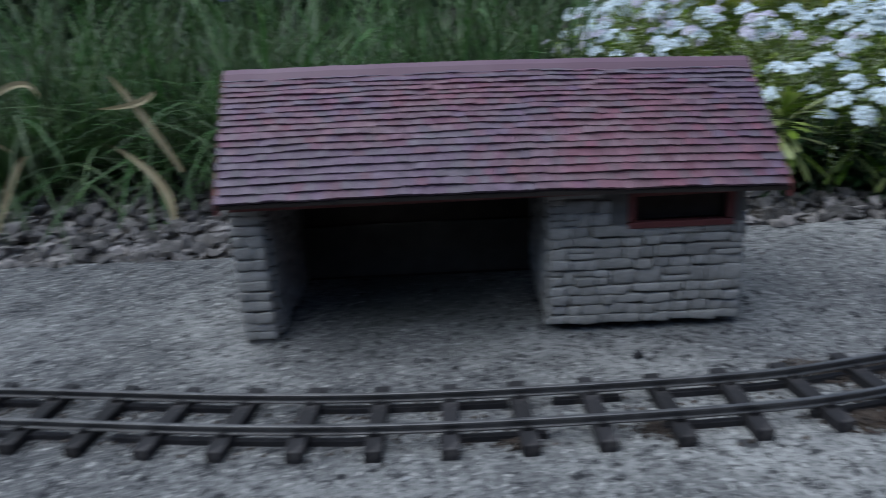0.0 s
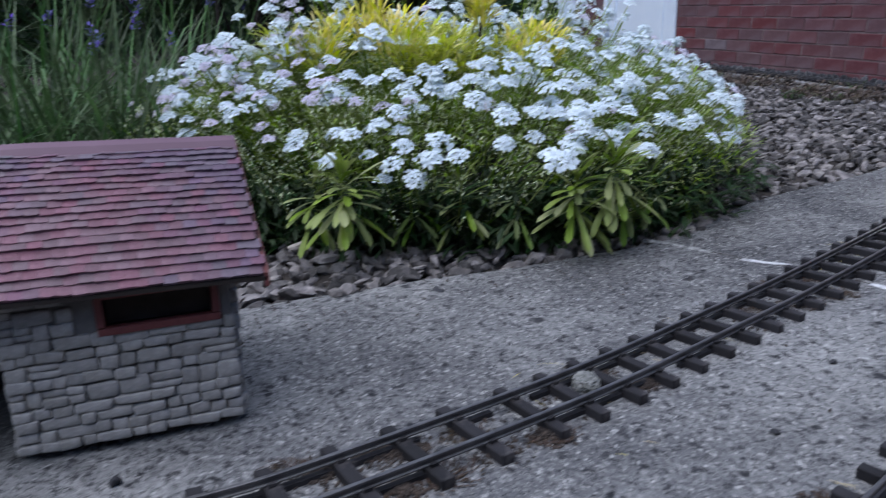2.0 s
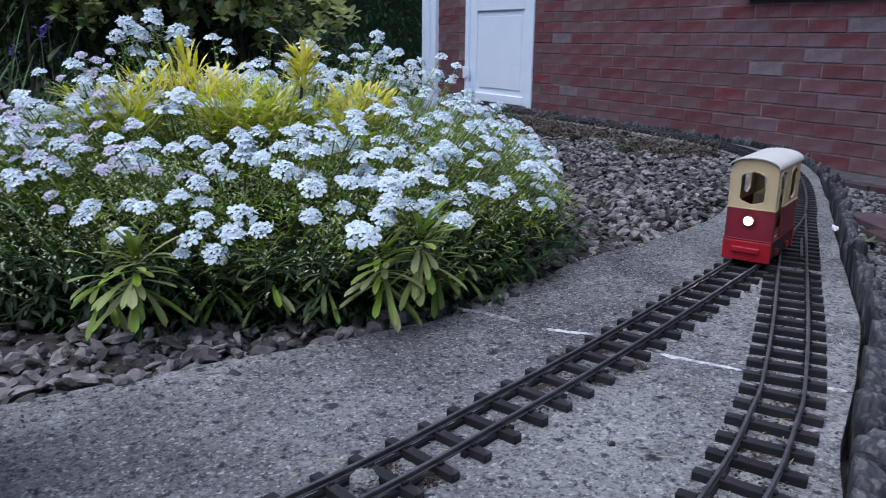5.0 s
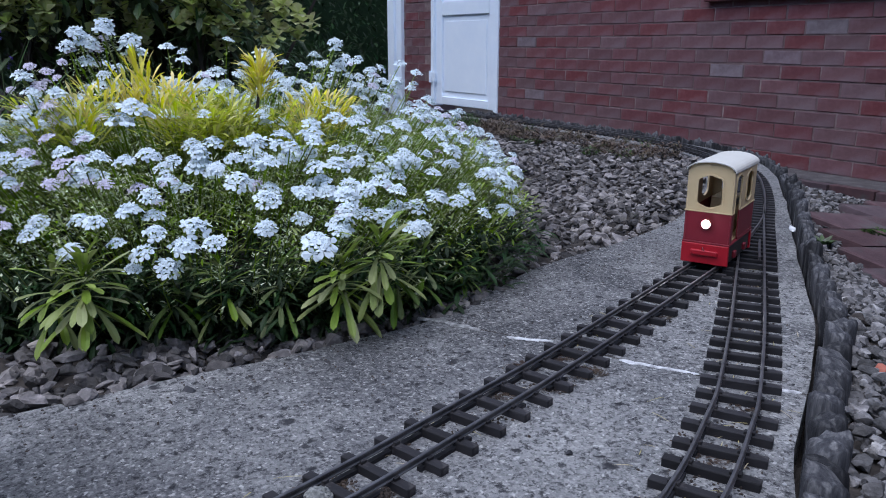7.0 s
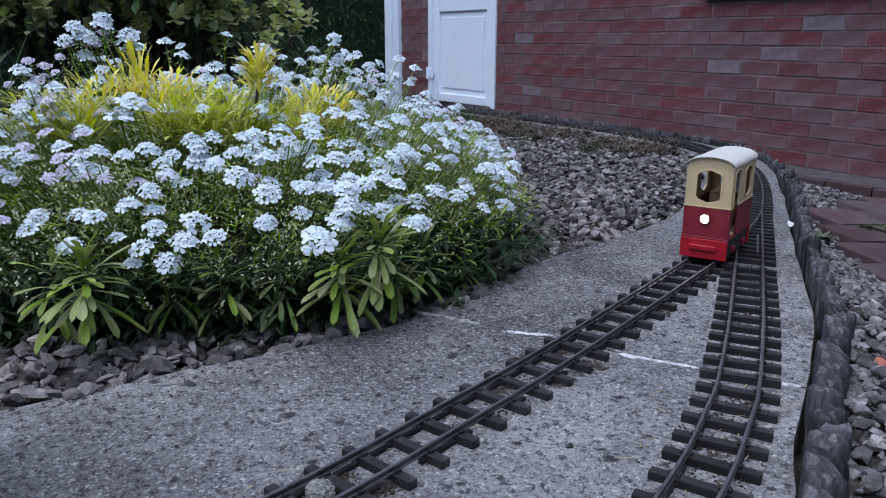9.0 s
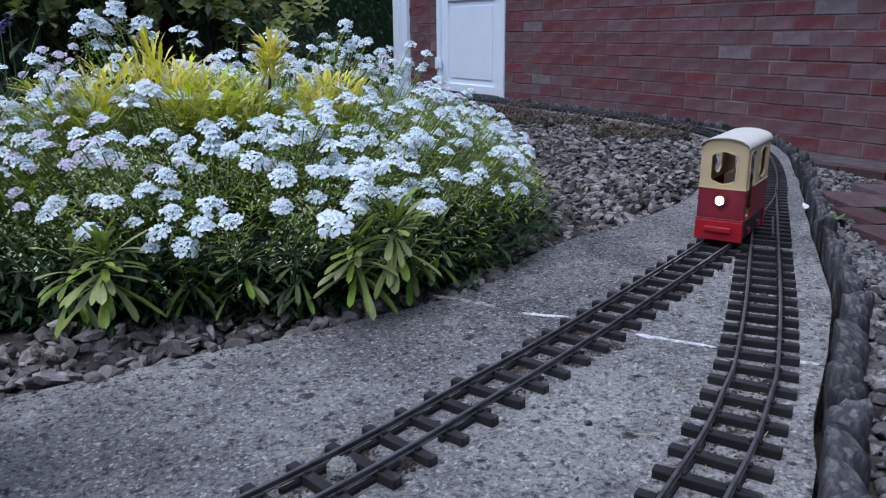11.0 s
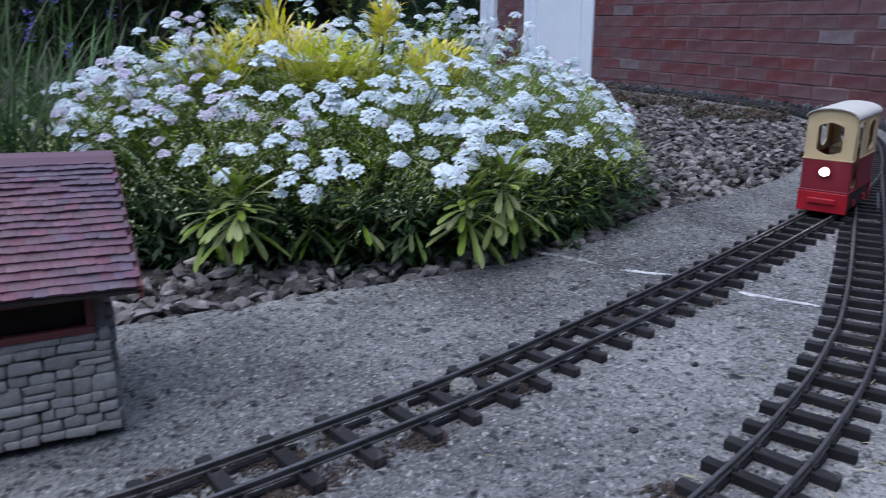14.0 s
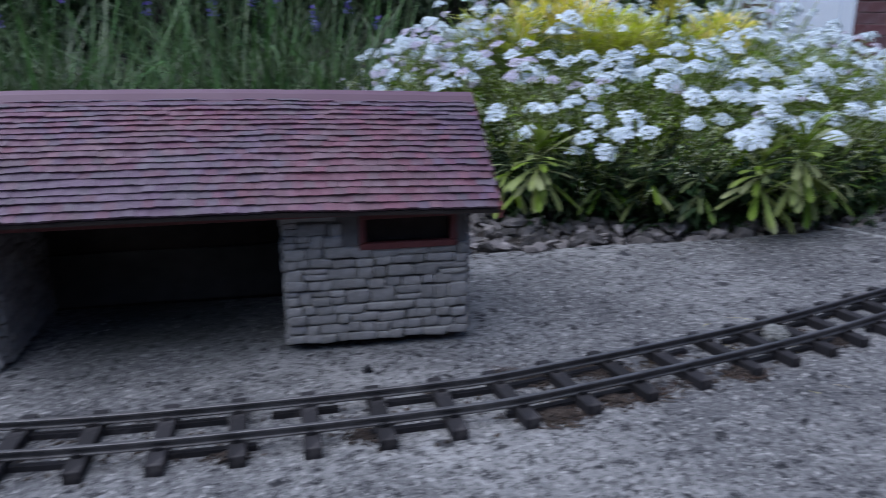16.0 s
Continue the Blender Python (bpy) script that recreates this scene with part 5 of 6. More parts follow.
for i, p in enumerate(heads):
    out = Vector((p.x - MC.x, p.y - MC.y, 0))
    tilt = (Vector((out.x * 0.8, out.y * 0.8, 0.85)) + Vector((random.uniform(-0.25, 0.25), random.uniform(-0.25, 0.25), 0))).normalized()
    if p.y > 1.48:
        tilt = (Vector((out.x * 0.5, -0.25, 0.8)) + Vector((random.uniform(-0.3, 0.3), random.uniform(-0.3, 0.3), 0))).normalized()
    pink = p.x < 0.93 and p.y > 1.22 and random.random() < 0.42 or random.random() < (0.12 if p.x > 1.15 and p.y > 1.3 else 0.03)
    r = random.uniform(0.0106, 0.016) * (0.84 if p.x > 1.24 else 0.9 if p.x < 0.88 else 1.0) * (0.85 if p.y > 1.5 else 1.0) * (0.8 if pink else 1.0) * (1.12 if p.y < 1.2 else 1.0)
    rot = tilt.to_track_quat("Z", "Y").to_matrix().to_4x4() @ Matrix.Rotation(random.uniform(0, 6.3), 4, "Z")
    me = PINKS[i % 3] if pink else HEADS[5 if i == FIRST_KNOWN else random.randrange(5)]
    if i == FIRST_KNOWN:
        r = 0.0172
    elif i > FIRST_KNOWN + 7:
        r *= 1.28
    m = Matrix.Translation(p) @ rot @ Matrix.Scale(r, 4)
    if (p.y < 1.345 and near_count < 300) or i >= FIRST_KNOWN:
        piece("flower_head", me, m, candytuft)
        near_count += 1
    else:
        (far_pinks if pink else far_heads).add([m @ v.co for v in me.vertices], [tuple(f.vertices) for f in me.polygons])
    root = Vector((p.x - out.x * 0.25 + random.uniform(-0.02, 0.02), p.y - out.y * 0.25, max(0.01, p.z - random.uniform(0.08, 0.13))))
    tall = i > FIRST_KNOWN + 7
    stalk(stems, root, p + Vector((0, 0, 0.002)), 0.0018 if tall else 0.0011, 0.0014 if tall else 0.0008, 0.006)
    # seed pods and buds up the stem below the head
    for k in range(46 if tall else 12):
        t = random.uniform(0.3, 0.97)
        c = root.lerp(p, t) + Vector((random.uniform(-0.008, 0.008), random.uniform(-0.008, 0.008), random.uniform(-0.003, 0.003)))
        blade(buds, c, (random.uniform(-1, 1), random.uniform(-1, 1), random.uniform(-0.2, 0.8)), random.uniform(0.0035, 0.006), 0.0034, 0.0, 2)
    for k in range(6):
        t = random.uniform(0.1, 0.9)
        c = root.lerp(p, t)
        a = random.uniform(0, 6.3)
        blade(leaves, c, (math.cos(a), math.sin(a), random.uniform(0.0, 0.7)), random.uniform(0.012, 0.026), 0.0042, 0.5, 3, "leaf")
# leaves and side shoots filling the mound
count = 0
while count < 12000:
    x, y = random.uniform(MC.x - MA, MC.x + MA), random.uniform(MC.y - MB, MC.y + MB)
    h = mound_h(x, y)
    if h is None:
        continue
    z = max(0.012, h * (1 - 0.85 * random.random() ** 1.6) - 0.012)
    if z > 0.15 and in_golden(x, y):
        continue
    if z < 0.075 and y < 1.1 + 0.62 * max(0.0, 0.98 - x):
        continue
    a = math.atan2(y - MC.y, x - MC.x) + random.gauss(0, 1.0)
    # low leaves take the darker copy, which paints the shade under the mound
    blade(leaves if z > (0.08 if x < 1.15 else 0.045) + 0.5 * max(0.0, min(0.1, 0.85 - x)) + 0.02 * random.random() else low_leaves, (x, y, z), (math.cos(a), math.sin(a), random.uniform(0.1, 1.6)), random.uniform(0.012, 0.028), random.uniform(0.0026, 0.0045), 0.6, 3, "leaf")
    if count % 2 == 0 and z > 0.06:
        for k in range(2):
            blade(buds, (x + random.uniform(-0.01, 0.01), y + random.uniform(-0.01, 0.01), z + random.uniform(0, 0.012)), (random.uniform(-1, 1), random.uniform(-1, 1), random.uniform(-0.2, 1)), random.uniform(0.0035, 0.006), 0.003, 0.0, 2)
    count += 1
# spent flower spikes: upright stems set with pale pods
for k in range(2600):
    x, y = random.uniform(MC.x - MA, MC.x + MA), random.uniform(MC.y - MB, MC.y + MB)
    h = mound_h(x, y)
    if h is None or (in_golden(x, y) and random.random() < 0.8) or (y < 1.2 and h < 0.09 and x < 1.15) or (y < 1.26 and x < 1.15 and random.random() < 0.55):
        continue
    q = Vector((x, y, h + random.uniform(-0.045, 0.012)))
    out = Vector((x - MC.x, y - MC.y, 0))
    root = Vector((x - out.x * 0.15, y - out.y * 0.15, max(0.01, q.z - random.uniform(0.07, 0.11))))
    stalk(stems, root, q, 0.0009, 0.0006, 0.0)
    for j in range(13):
        t = random.uniform(0.35, 1.0)
        c = root.lerp(q, t)
        a = random.uniform(0, 6.3)
        blade(buds, c + Vector((math.cos(a), math.sin(a), 0.3)) * 0.003 * (1.6 - t), (math.cos(a), math.sin(a), random.uniform(0.2, 1.0)), random.uniform(0.004, 0.0065), 0.0036, 0.0, 2)
tagged(stems.ob("stem_mass", LEAF, candytuft), kind="stuff")
tagged(far_heads.ob("far_blossom", PETAL, candytuft), kind="stuff")
tagged(far_pinks.ob("far_lilac_blossom", PETALPINK, candytuft), kind="stuff")
tagged(leaves.ob("foliage", LEAF, candytuft), kind="stuff")
tagged(buds.ob("seed_pods_mass", BUD, candytuft), kind="stuff")
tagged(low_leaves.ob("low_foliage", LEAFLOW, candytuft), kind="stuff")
# inner leaves: the shade inside the mound is put into their dark green
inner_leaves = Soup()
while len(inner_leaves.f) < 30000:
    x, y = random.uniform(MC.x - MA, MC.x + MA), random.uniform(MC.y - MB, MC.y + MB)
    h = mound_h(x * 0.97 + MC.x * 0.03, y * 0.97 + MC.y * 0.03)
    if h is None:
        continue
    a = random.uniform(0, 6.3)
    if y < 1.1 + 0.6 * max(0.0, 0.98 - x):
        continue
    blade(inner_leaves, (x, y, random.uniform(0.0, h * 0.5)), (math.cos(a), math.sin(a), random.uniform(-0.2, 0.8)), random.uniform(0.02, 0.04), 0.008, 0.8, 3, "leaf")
for i in range(5200):      # added backing behind the rosettes, down to the gravel; its dark green paints shade
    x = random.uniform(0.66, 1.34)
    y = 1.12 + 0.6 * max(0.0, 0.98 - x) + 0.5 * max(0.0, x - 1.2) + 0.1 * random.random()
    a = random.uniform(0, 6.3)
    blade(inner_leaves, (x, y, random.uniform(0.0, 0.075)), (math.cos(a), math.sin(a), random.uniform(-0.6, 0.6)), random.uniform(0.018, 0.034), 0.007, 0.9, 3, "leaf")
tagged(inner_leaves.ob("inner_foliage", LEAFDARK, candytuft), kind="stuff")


def rosette(x, y, z, n, size, out, mat):
    """A shoot of spatulate leaves that radiate outwards, the lower ones hanging."""
    soup = Soup()
    for i in range(n):
        t = i / n      # from the lowest leaf to the tip of the shoot
        a = math.atan2(out[1], out[0]) + random.uniform(-1.9, 1.9)
        el = -0.6 + 2.4 * t ** 1.2 + random.uniform(-0.25, 0.25)
        c = (x + random.uniform(-0.004, 0.004), y + random.uniform(-0.004, 0.004), z - 0.016 + 0.045 * t)
        blade(soup, c, (math.cos(a), math.sin(a), el), size * random.uniform(0.7, 1.05) * (1.1 - 0.45 * t), size * random.uniform(0.11, 0.165) * (1.1 - 0.4 * t), random.uniform(0.3, 0.9), 12, "spoon", 0.12)
    return soup.ob("leaf_rosette", mat, candytuft)


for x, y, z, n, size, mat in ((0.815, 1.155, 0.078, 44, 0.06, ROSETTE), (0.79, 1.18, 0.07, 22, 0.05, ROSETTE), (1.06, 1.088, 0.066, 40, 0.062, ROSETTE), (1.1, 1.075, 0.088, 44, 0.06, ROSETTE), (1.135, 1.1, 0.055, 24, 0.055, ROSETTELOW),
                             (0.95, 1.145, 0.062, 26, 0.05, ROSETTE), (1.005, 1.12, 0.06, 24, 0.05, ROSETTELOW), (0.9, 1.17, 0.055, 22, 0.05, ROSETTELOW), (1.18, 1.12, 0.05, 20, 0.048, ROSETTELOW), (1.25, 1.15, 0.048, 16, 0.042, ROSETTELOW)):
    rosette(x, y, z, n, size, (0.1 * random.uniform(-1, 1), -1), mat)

# the golden-leaved plant in the middle of the mound
golden = thing("golden_foliage_plant", "lime and golden narrow-leaved plant among the white flowers", "plant")
for x, y, z, n, up, r0, mat in ((0.872, 1.47, 0.21, 46, 1.3, 0.03, YELLOW), (0.9, 1.49, 0.22, 42, 1.8, 0.03, YELLOW), (0.942, 1.5, 0.225, 46, 2.0, 0.028, YELLOW), (0.955, 1.49, 0.25, 34, 2.8, 0.016, YELLOW),
                               (1.1, 1.43, 0.252, 110, 1.5, 0.009, YELLOW), (1.18, 1.46, 0.19, 80, 1.3, 0.028, YELLOW), (1.21, 1.47, 0.195, 80, 1.5, 0.026, YELLOW), (1.235, 1.48, 0.19, 60, 1.2, 0.026, YELLOW),
                               (0.82, 1.45, 0.205, 70, 1.0, 0.03, LIME), (0.86, 1.42, 0.2, 70, 1.0, 0.03, LIME), (0.98, 1.42, 0.195, 110, 0.9, 0.035, LIME), (1.02, 1.4, 0.19, 120, 0.8, 0.035, LIME), (1.06, 1.41, 0.185, 120, 0.8, 0.035, LIME),
                               (1.02, 1.46, 0.205, 110, 1.0, 0.035, LIME), (0.97, 1.47, 0.215, 90, 1.2, 0.03, YELLOW), (1.07, 1.47, 0.2, 100, 1.0, 0.035, LIME), (1.12, 1.42, 0.18, 110, 0.8, 0.035, LIME), (1.15, 1.4, 0.17, 80, 0.8, 0.03, LIME), (1.0, 1.5, 0.22, 80, 1.2, 0.03, YELLOW)):
    soup, wood = Soup(), Soup()
    z += 0.014
    for i in range(int(n * 1.25)):
        a = random.uniform(0, 6.3)
        r = r0 * math.sqrt(random.random())
        blade(soup, (x + r * math.cos(a), y + r * math.sin(a), z + random.uniform(-0.03, 0.022)), (math.cos(a), math.sin(a), up * random.uniform(0.3, 1.7)), random.uniform(0.02, 0.04), random.uniform(0.0035, 0.0065), 0.45, 4, "leaf")
    if r0 < 0.01:
        stalk(wood, (x - 0.02, y, 0.12), (x, y, z - 0.012), 0.0032, 0.0026)
        wood.ob("stem", SHEDWOOD, golden, "dark woody stem")
    soup.ob("leaf_tuft", mat, golden)

# grasses and blue-flowered clumps behind the shed
random.seed(21)


def grass_clump(x, y, n, size, spread, label, flowers=0):
    ob = thing("grass_clump", label, "grass clump", None, "grass clumps behind the shed")
    soup, blue = Soup(), Soup()
    z = BED
    for i in range(n):
        a = random.uniform(0, 6.3)
        r = spread * math.sqrt(random.random())
        lean = random.uniform(0.1, 0.9)
        blade(soup, (x + r * math.cos(a), y + r * math.sin(a), z), (math.cos(a) * lean + random.gauss(0, 0.2), math.sin(a) * lean + random.gauss(0, 0.2), 1), size * random.uniform(0.6, 1.25), random.uniform(0.004, 0.009), random.uniform(0.6, 2.4), 7)
    tagged(soup.ob("foliage", GRASS, ob), kind="stuff")
    if flowers:
        for i in range(flowers):
            a, r = random.uniform(0, 6.3), spread * random.random() * 1.6
            p = Vector((x + r * math.cos(a), y + r * math.sin(a), 0))
            q = p + Vector((random.gauss(0, 0.03), random.gauss(0, 0.03), size * random.uniform(0.7, 1.05)))
            soup2 = Soup()
            stalk(soup2, p, q, 0.0012, 0.0008)
            for k in range(16):
                blade(blue, q + Vector((random.uniform(-0.006, 0.006), random.uniform(-0.006, 0.006), random.uniform(-0.012, 0.008))), (random.uniform(-1, 1), random.uniform(-1, 1), random.uniform(0, 1)), 0.007, 0.005, 0, 2)
            soup2.ob("stem", GRASS, ob)
        tagged(blue.ob("blossom", BLUE, ob, "violet-blue flowers"), kind="stuff")
    return ob


for x, y, n, size, spread, fl in ((-0.75, 1.55, 260, 0.34, 0.12, 0), (-0.45, 1.45, 300, 0.33, 0.11, 2), (-0.16, 1.42, 340, 0.33, 0.1, 2), (0.02, 1.5, 300, 0.33, 0.1, 3), (0.2, 1.46, 300, 0.3, 0.1, 2), (0.38, 1.52, 320, 0.31, 0.1, 4), (0.56, 1.56, 340, 0.31, 0.1, 5), (0.68, 1.66, 260, 0.33, 0.09, 6),
                                  (-0.6, 1.85, 260, 0.42, 0.14, 0), (-0.2, 1.8, 300, 0.42, 0.14, 3), (0.15, 1.8, 300, 0.42, 0.14, 3), (0.45, 1.85, 300, 0.4, 0.14, 5), (0.72, 1.95, 260, 0.36, 0.12, 5)):
    grass_clump(x, y, n, size, spread, "dense green grassy clump behind the stone shed" if not fl else "green grassy clump with violet-blue flowers", fl)
dry = thing("iris_leaves", "arching yellowed strap leaves beside the gravel", "plant")
for p, q, r, w in (((0.142, 1.16, 0.012), (0.122, 1.18, 0.056), (0.066, 1.2, 0.094), 0.011), ((0.15, 1.19, 0.06), (0.106, 1.2, 0.134), (0.076, 1.21, 0.17), 0.009), ((0.133, 1.19, 0.15), (0.103, 1.2, 0.137), (0.062, 1.2, 0.134), 0.008), ((-0.07, 1.17, 0.0), (-0.05, 1.2, 0.063), (-0.028, 1.2, 0.084), 0.01), ((-0.06, 1.2, 0.15), (-0.018, 1.2, 0.166), (0.005, 1.19, 0.15), 0.008), ((-0.16, 1.2, 0.04), (-0.1, 1.2, 0.1), (-0.04, 1.19, 0.09), 0.009)):
    soup = Soup()
    p, q, r = Vector(p), Vector(q), Vector(r)
    vs = []
    for k in range(11):
        t = k / 10
        c = p * (1 - t) ** 2 + (q * 2 - (p + r) * 0.5) * 2 * t * (1 - t) + r * t * t
        u = ((q - p) * (1 - t) + (r - q) * t).normalized()
        s = u.cross(Vector((0, -1, 0.3))).normalized() * w * 0.5 * (1 - t ** 3) * (0.6 + 0.4 * min(1, t * 4))
        vs += [c - s, c + Vector((0, 0.002, -0.001)), c + s]
    soup.add(vs, [(3 * k + o, 3 * k + o + 1, 3 * k + o + 4, 3 * k + o + 3) for k in range(10) for o in (0, 1)])
    soup.ob("leaf", STRAW, dry)


# shrubs further back
random.seed(31)


def shrub(name, label, cat, c, size, n, leafsize, mat, mat2=None, group=""):
    ob = thing(name, label, cat, None, group)
    soup, s2 = Soup(), Soup()
    blobs = [(Vector((c[0] + random.gauss(0, size[0] * 0.45), c[1] + random.gauss(0, size[1] * 0.4), c[2] + random.uniform(0.0, size[2]))), random.uniform(0.25, 0.5)) for _ in range(16)]
    for b, r in blobs[:7]:
        wood = Soup()
        stalk(wood, (c[0] + random.gauss(0, 0.05), c[1] + random.gauss(0, 0.05), ground_z(c[0], c[1])), b, 0.008, 0.003, 0.02)
        wood.ob("branch", SHEDWOOD, ob)
    for i in range(n):
        b, r = random.choice(blobs)
        v = Vector((random.gauss(0, 1), random.gauss(0, 1), random.gauss(0, 1))).normalized() * r * min(size) * random.uniform(0.5, 1.0)
        p = b + v
        d = v.normalized() + Vector((random.gauss(0, 0.5), random.gauss(0, 0.5), random.gauss(0.1, 0.4)))
        if mat2 is not None and i % 2 == 0:
            q = b + Vector((v.x, -abs(v.y) * 0.9, abs(v.z) * 0.9)) * 1.35 + Vector((0, 0, 0.03))
            ax = Vector((random.gauss(0, 0.5), random.gauss(-0.6, 0.4), random.uniform(-0.3, 0.9))).normalized()
            o1 = ax.orthogonal().normalized()
            o2 = ax.cross(o1)
            e = Vector((0, 0, 0))
            for k in range(10):
                if k == 5:
                    e = Vector((random.uniform(-0.02, 0.02), random.uniform(-0.02, 0.0), random.uniform(-0.03, 0.02)))
                dv = ax * 0.6 + o1 * math.cos(k * 1.257) + o2 * math.sin(k * 1.257)
                blade(s2, q + e, dv, leafsize * 0.44, leafsize * 0.4, -0.3, 4, "leaf", 0.2)
        blade(soup, p, d, leafsize * random.uniform(0.6, 1.3), leafsize * random.uniform(0.25, 0.4), random.uniform(0.2, 1.2), 4, "leaf")
    tagged(soup.ob("foliage", mat, ob), kind="stuff")
    if mat2 is not None:
        tagged(s2.ob("pale_foliage", mat2, ob), kind="stuff")
    return ob


for x, y, z, sx in ((1.12, 2.3, 0.2, 0.28), (0.97, 2.2, 0.24, 0.28), (1.25, 2.3, 0.26, 0.3), (1.08, 2.25, 0.26, 0.3), (0.84, 2.2, 0.22, 0.28)):
    shrub("hellebore", "hellebore shrub with pale green bracts behind the flowers", "shrub", (x, y, z + 0.07), (sx, 0.25, 0.28), 720, 0.05, HELLELEAF, HELLE, "hellebore shrubs")
for x, y, z, s in ((0.7, 3.1, 0.1, 0.5), (0.1, 2.6, 0.1, 0.5), (-0.5, 2.6, 0.1, 0.5), (-1.1, 2.3, 0.1, 0.5), (1.5, 3.2, 0.05, 0.4), (1.75, 4.2, 0.0, 0.45), (3.0, 6.6, -0.2, 0.5), (3.6, 7.6, -0.2, 0.5), (2.5, 5.6, -0.2, 0.45)):
    shrub("shrub", "dark leafy garden shrub in the shade", "shrub", (x, y, z), (s, s, 0.55), 2200, 0.06, LEAFDARK, None, "dark shrubs")
for x, y, z in ((0.87, 2.0, 0.315), (0.97, 1.98, 0.31), (1.2, 2.0, 0.31)):
    shrub("hellebore", "low hellebore with pale green bracts behind the flowers", "shrub", (x, y, z), (0.1, 0.12, 0.12), 150, 0.05, HELLELEAF, HELLE, "hellebore shrubs")
# the tall hedges that close the garden
def hedge_run(p, q, n):
    ob = thing("hedge", "tall dark hedge closing the garden", "hedge", None, "garden hedges")
    p, q = Vector((*p, 0)), Vector((*q, 0))
    u = (q - p).normalized()
    front = Vector((u.y, -u.x, 0))
    soup = Soup()
    for i in range(n):
        c = p.lerp(q, random.random()) + front * abs(random.gauss(0, 0.22)) + Vector((0, 0, -0.3 + 2.9 * random.random() ** 0.9))
        blade(soup, c, front + Vector((random.gauss(0, 0.7), random.gauss(0, 0.6), random.gauss(0.1, 0.6))), random.uniform(0.07, 0.15), random.uniform(0.025, 0.05), 0.8, 3, "leaf")
    tagged(soup.ob("foliage", LEAFDARK, ob), kind="stuff")
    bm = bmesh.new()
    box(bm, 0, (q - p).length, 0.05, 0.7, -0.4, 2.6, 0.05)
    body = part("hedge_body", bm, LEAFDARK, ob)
    body.matrix_basis = Matrix.Translation(p) @ Matrix.Rotation(math.atan2(u.y, u.x), 4, "Z")


hedge_run((-4.8, 3.75), (-2.5, 3.75), 3000)
hedge_run((-2.5, 3.75), (3.2, 9.4), 11000)
hedge_run((3.2, 9.4), (8.0, 9.0), 6000)

# unseen boards added behind and left of the camera to cut low sky light
closing = tagged(box_part("fence", (-5.0, 7.0, -3.3, -3.1, -0.4, 2.2), SHEDWOOD, None, 0.01), "unseen dark fence added around the garden to block low light", "fence", kind="structure")
closing = tagged(box_part("fence", (-5.0, -4.8, -3.1, 5.0, -0.4, 2.2), SHEDWOOD, None, 0.01), "unseen dark fence added around the garden to block low light", "fence", kind="structure")

# low brown groundcover by the door, moss between the sleepers, small loose things
random.seed(41)
soup, sprigs = Soup(), Soup()
for i in range(30000):
    x, y = random.uniform(1.9, 2.63), random.uniform(1.88, 3.9)
    e = -beyond(x, y, INN_P, INN_D)
    tuft = noise.noise((x * 9, y * 9, 0))
    if e < 0.03 or e > 0.2 + 0.22 * (y - 1.95) + 0.1 * noise.noise((x * 6, y * 6, 1)) or tuft < -0.22:
        continue
    a = random.uniform(0, 6.3)
    tall = 0.012 + 0.045 * max(0.0, tuft + 0.2)
    blade(sprigs if noise.noise((x * 5, y * 5, 8)) > 0.18 else soup, (x, y, ground_z(x, y) + tall * random.random()), (math.cos(a) * 0.7, math.sin(a) * 0.7, 0.8), random.uniform(0.012, 0.03), random.uniform(0.004, 0.008), 0.8, 3, "leaf")
tagged(sprigs.ob("groundcover", LEAFLOW), "low green patch in the groundcover near the door", "groundcover", kind="stuff")
tagged(soup.ob("groundcover", COVER), "low reddish-brown groundcover near the white door", "groundcover", kind="stuff")
for cx, cy, r, n in ((0.854, 0.756, 0.012, 160), (0.769, 0.745, 0.02, 240), (0.80, 0.78, 0.012, 120), (0.93, 0.80, 0.012, 100), (0.72, 0.74, 0.018, 180), (1.3, 0.745, 0.012, 80), (0.917, 0.822, 0.016, 260), (0.944, 0.792, 0.01, 140), (0.70, 0.719, 0.014, 140), (0.683, 0.785, 0.012, 120), (1.2, 0.7, 0.012, 70), (1.42, 0.955, 0.014, 90), (1.5, 1.0, 0.016, 120), (1.23, 0.87, 0.01, 60), (1.181, 0.921, 0.014, 170), (1.130, 0.886, 0.014, 170), (1.234, 0.921, 0.014, 170), (1.226, 0.878, 0.014, 170), (1.181, 0.869, 0.014, 170), (0.957, 0.632, 0.011, 120)):
    soup = Soup()
    for i in range(n):
        a, q = random.uniform(0, 6.3), r * math.sqrt(random.random()) * random.uniform(0.6, 1.2)
        blade(soup, (cx + 1.4 * q * math.cos(a), cy + q * math.sin(a), 0.0005), (math.cos(a + 1) * 0.9, math.sin(a + 1) * 0.9, 0.7), random.uniform(0.003, 0.007), 0.0016, 0.8, 2)
    tagged(soup.ob("moss", MOSS), "brown moss clump between the sleepers", "moss", "moss clumps", kind="stuff")


litter = Soup()
for i in range(150):      # dry stalks blown on to the tracks
    dense = dense_b if i % 3 else dense_a
    p, d = random.choice([dense[k] for k in range(0, len(dense), 40) if 0.85 < dense[k][0].x < 1.75])
    a = random.uniform(0, 6.3)
    q = p + Vector((-d.y, d.x, 0)) * random.gauss(0, 0.028)
    blade(litter, (q.x, q.y, 0.0012), (math.cos(a), math.sin(a), random.uniform(0.0, 0.25)), random.uniform(0.006, 0.024), 0.0011, 0.25, 4)
tagged(litter.ob("plant_litter", STRAW), "dry pale stalks and crumbs lying on the tracks", "plant litter", kind="stuff")


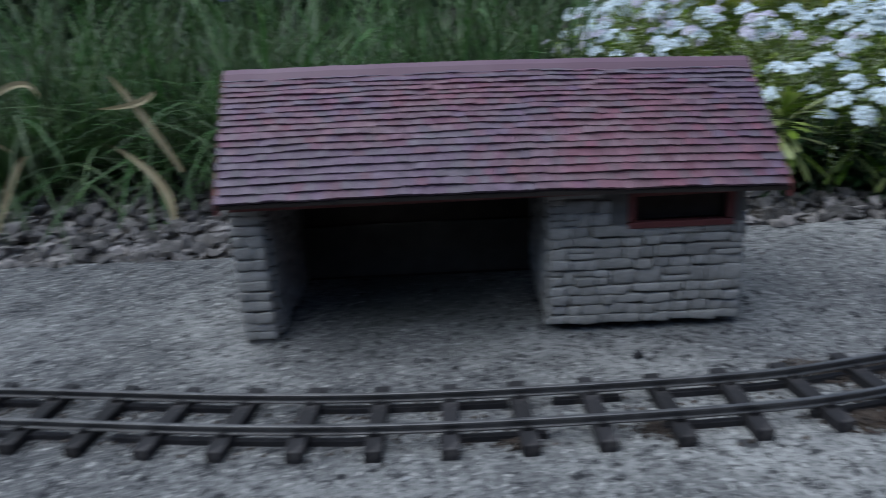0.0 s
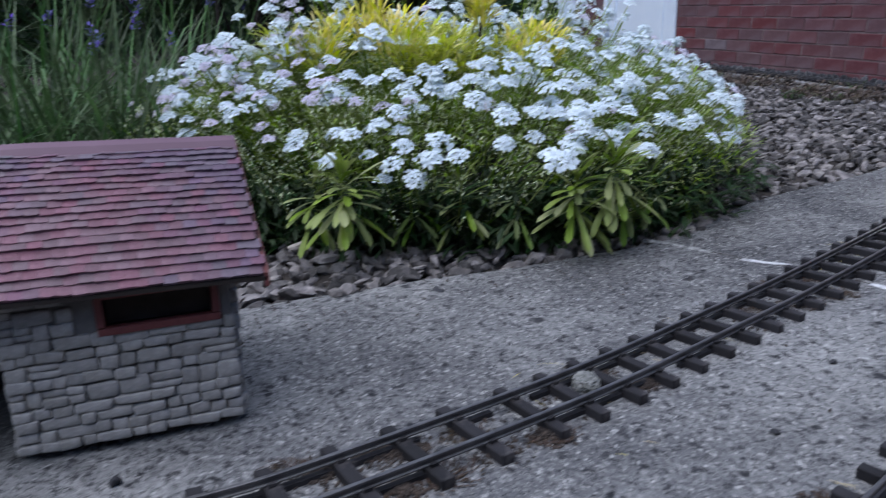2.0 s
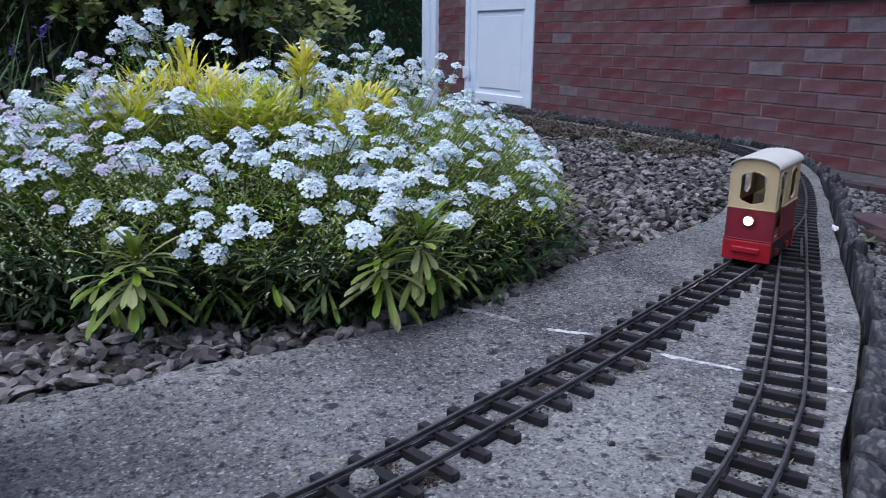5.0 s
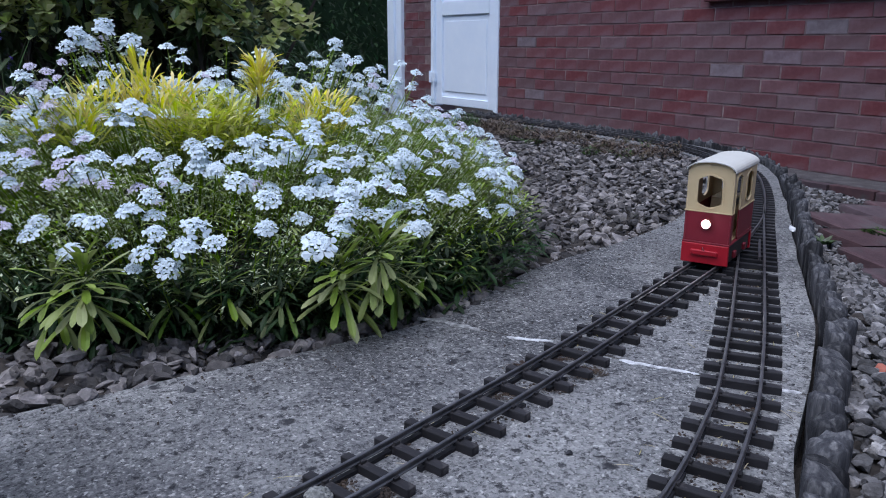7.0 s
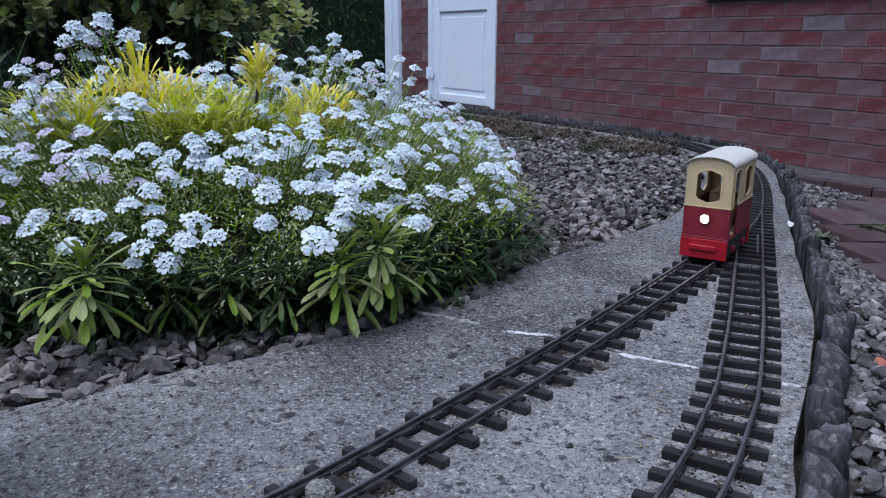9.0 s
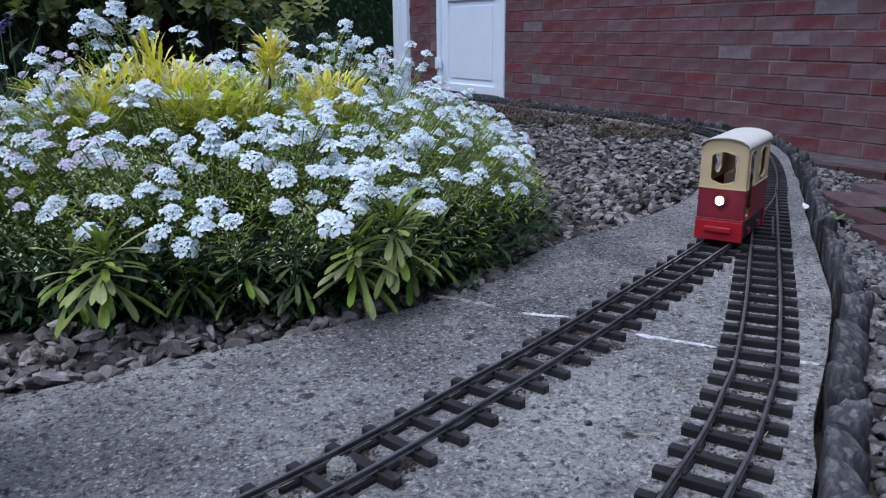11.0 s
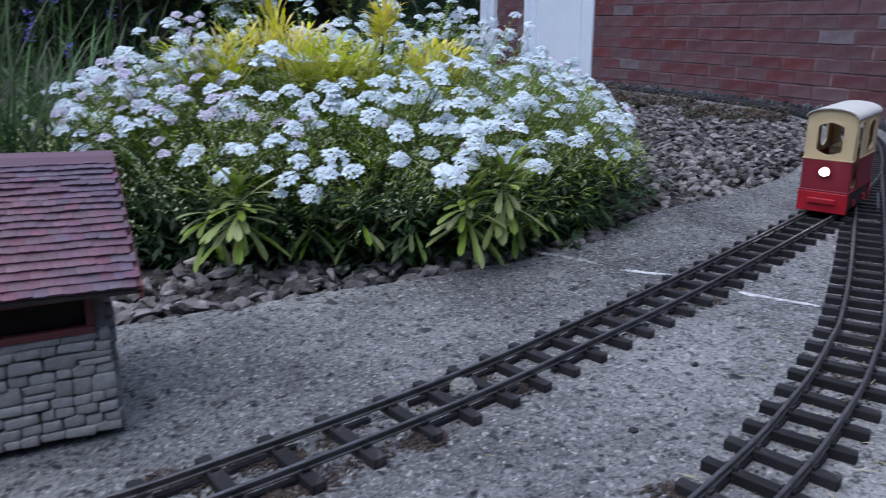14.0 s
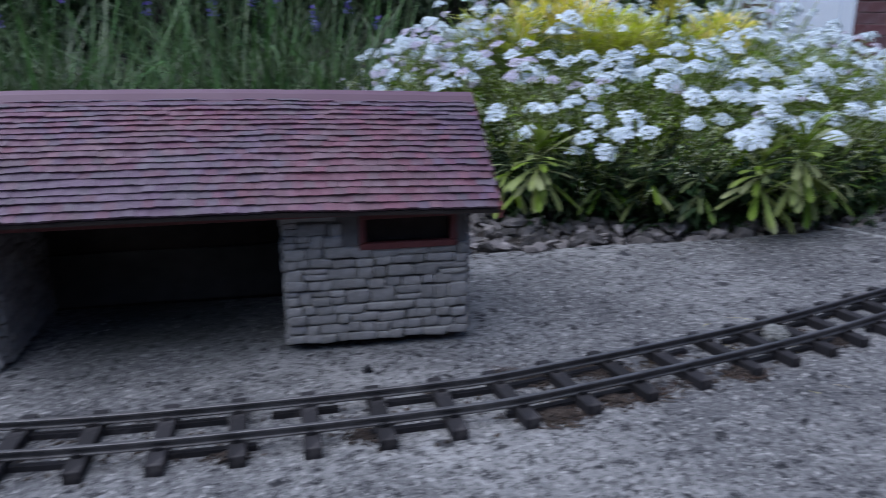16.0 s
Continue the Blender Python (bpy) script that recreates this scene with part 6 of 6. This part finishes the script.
def loose_stone(name, p, size, mat, seed, label, cat):
    vs, fs = stone_mesh(seed, sub=2)
    soup = Soup()
    soup.add([Vector(v) * size for v in vs], fs)
    ob = tagged(soup.ob(name, mat), label, cat)
    ob.matrix_basis = pose(*p, 0, 0, seed * 37)
    return ob


soup = Soup()
bm = bmesh.new()
bmesh.ops.create_icosphere(bm, subdivisions=4, radius=0.01)
for v in bm.verts:
    q = v.co * 170
    v.co *= 1 + 0.22 * noise.noise(q * 0.45) + 0.3 * abs(noise.noise(q * 1.5)) + 0.12 * noise.noise(q * 4)
    v.co.z *= 0.78
lichen = tagged(part("stone", bm, LICHEN), "rough pale lichen-covered stone lying between the rails", "stone")
lichen.matrix_basis = pose(0.909, 0.806, 0.0045, 0, 0, 30)
# a dark stain of the concrete, modelled as a flat stone
loose_stone("stone", (0.882, 1.044, 0.0), 0.016, LOGCRETE, 5, "dark round stain on the concrete path, built as a flat stone", "stone")
loose_stone("stone", (0.583, 0.809, 0.003), 0.012, LOGCRETE, 6, "dark stone on the concrete beside the shed", "stone")
loose_stone("stone", (1.106, 0.766, 0.001), 0.008, LOGCRETE, 8, "dark chip lying on the concrete path", "stone")
loose_stone("stone", (0.99, 0.701, 0.001), 0.009, LOGCRETE, 9, "dark brown chip lying on the concrete path", "stone")
loose_stone("stone", (0.772, 1.215, 0.012), 0.03, PALESTONE, 12, "pale flat stone among the darker gravel", "stone")
# a white spot of unknown kind, given the shape of a pebble
loose_stone("pebble", (1.922, 1.126, 0.012), 0.022, QUARTZ, 2, "small blurred white spot against the log edging, built as a pebble", "pebble")
loose_stone("brick_chip", (1.486, 0.729, ground_z(1.486, 0.729) + 0.012), 0.017, CHIP, 4, "broken piece of orange brick on the gravel", "brick chip")
loose_stone("clod", (1.619, 0.829, ground_z(1.619, 0.829) + 0.008), 0.034, SOIL, 14, "dark clod of soil and moss on the gravel", "clod")
soup = Soup()
for i in range(260):
    a, q = random.uniform(0, 6.3), 0.05 * math.sqrt(random.random())
    x, y = 2.45 + 1.3 * q * math.cos(a), 1.25 + 0.5 * q * math.sin(a)
    blade(soup, (x, y, ground_z(x, y) + 0.022), (math.cos(a), math.sin(a), 1.2), random.uniform(0.008, 0.02), 0.005, 0.8, 3, "leaf")
tagged(soup.ob("moss", LEAFLOW), "dark green moss tuft growing in the brick paving", "moss", "moss clumps", kind="stuff")
weed = thing("weed", "small green weed growing in the gravel", "weed")
soup = Soup()
for i in range(40):
    a = random.uniform(0, 6.3)
    blade(soup, (2.16, 1.21, ground_z(2.16, 1.21)), (math.cos(a), math.sin(a), 1.8), random.uniform(0.022, 0.04), 0.009, 0.7, 4, "leaf")
soup.ob("leaves", WEEDLEAF, weed)
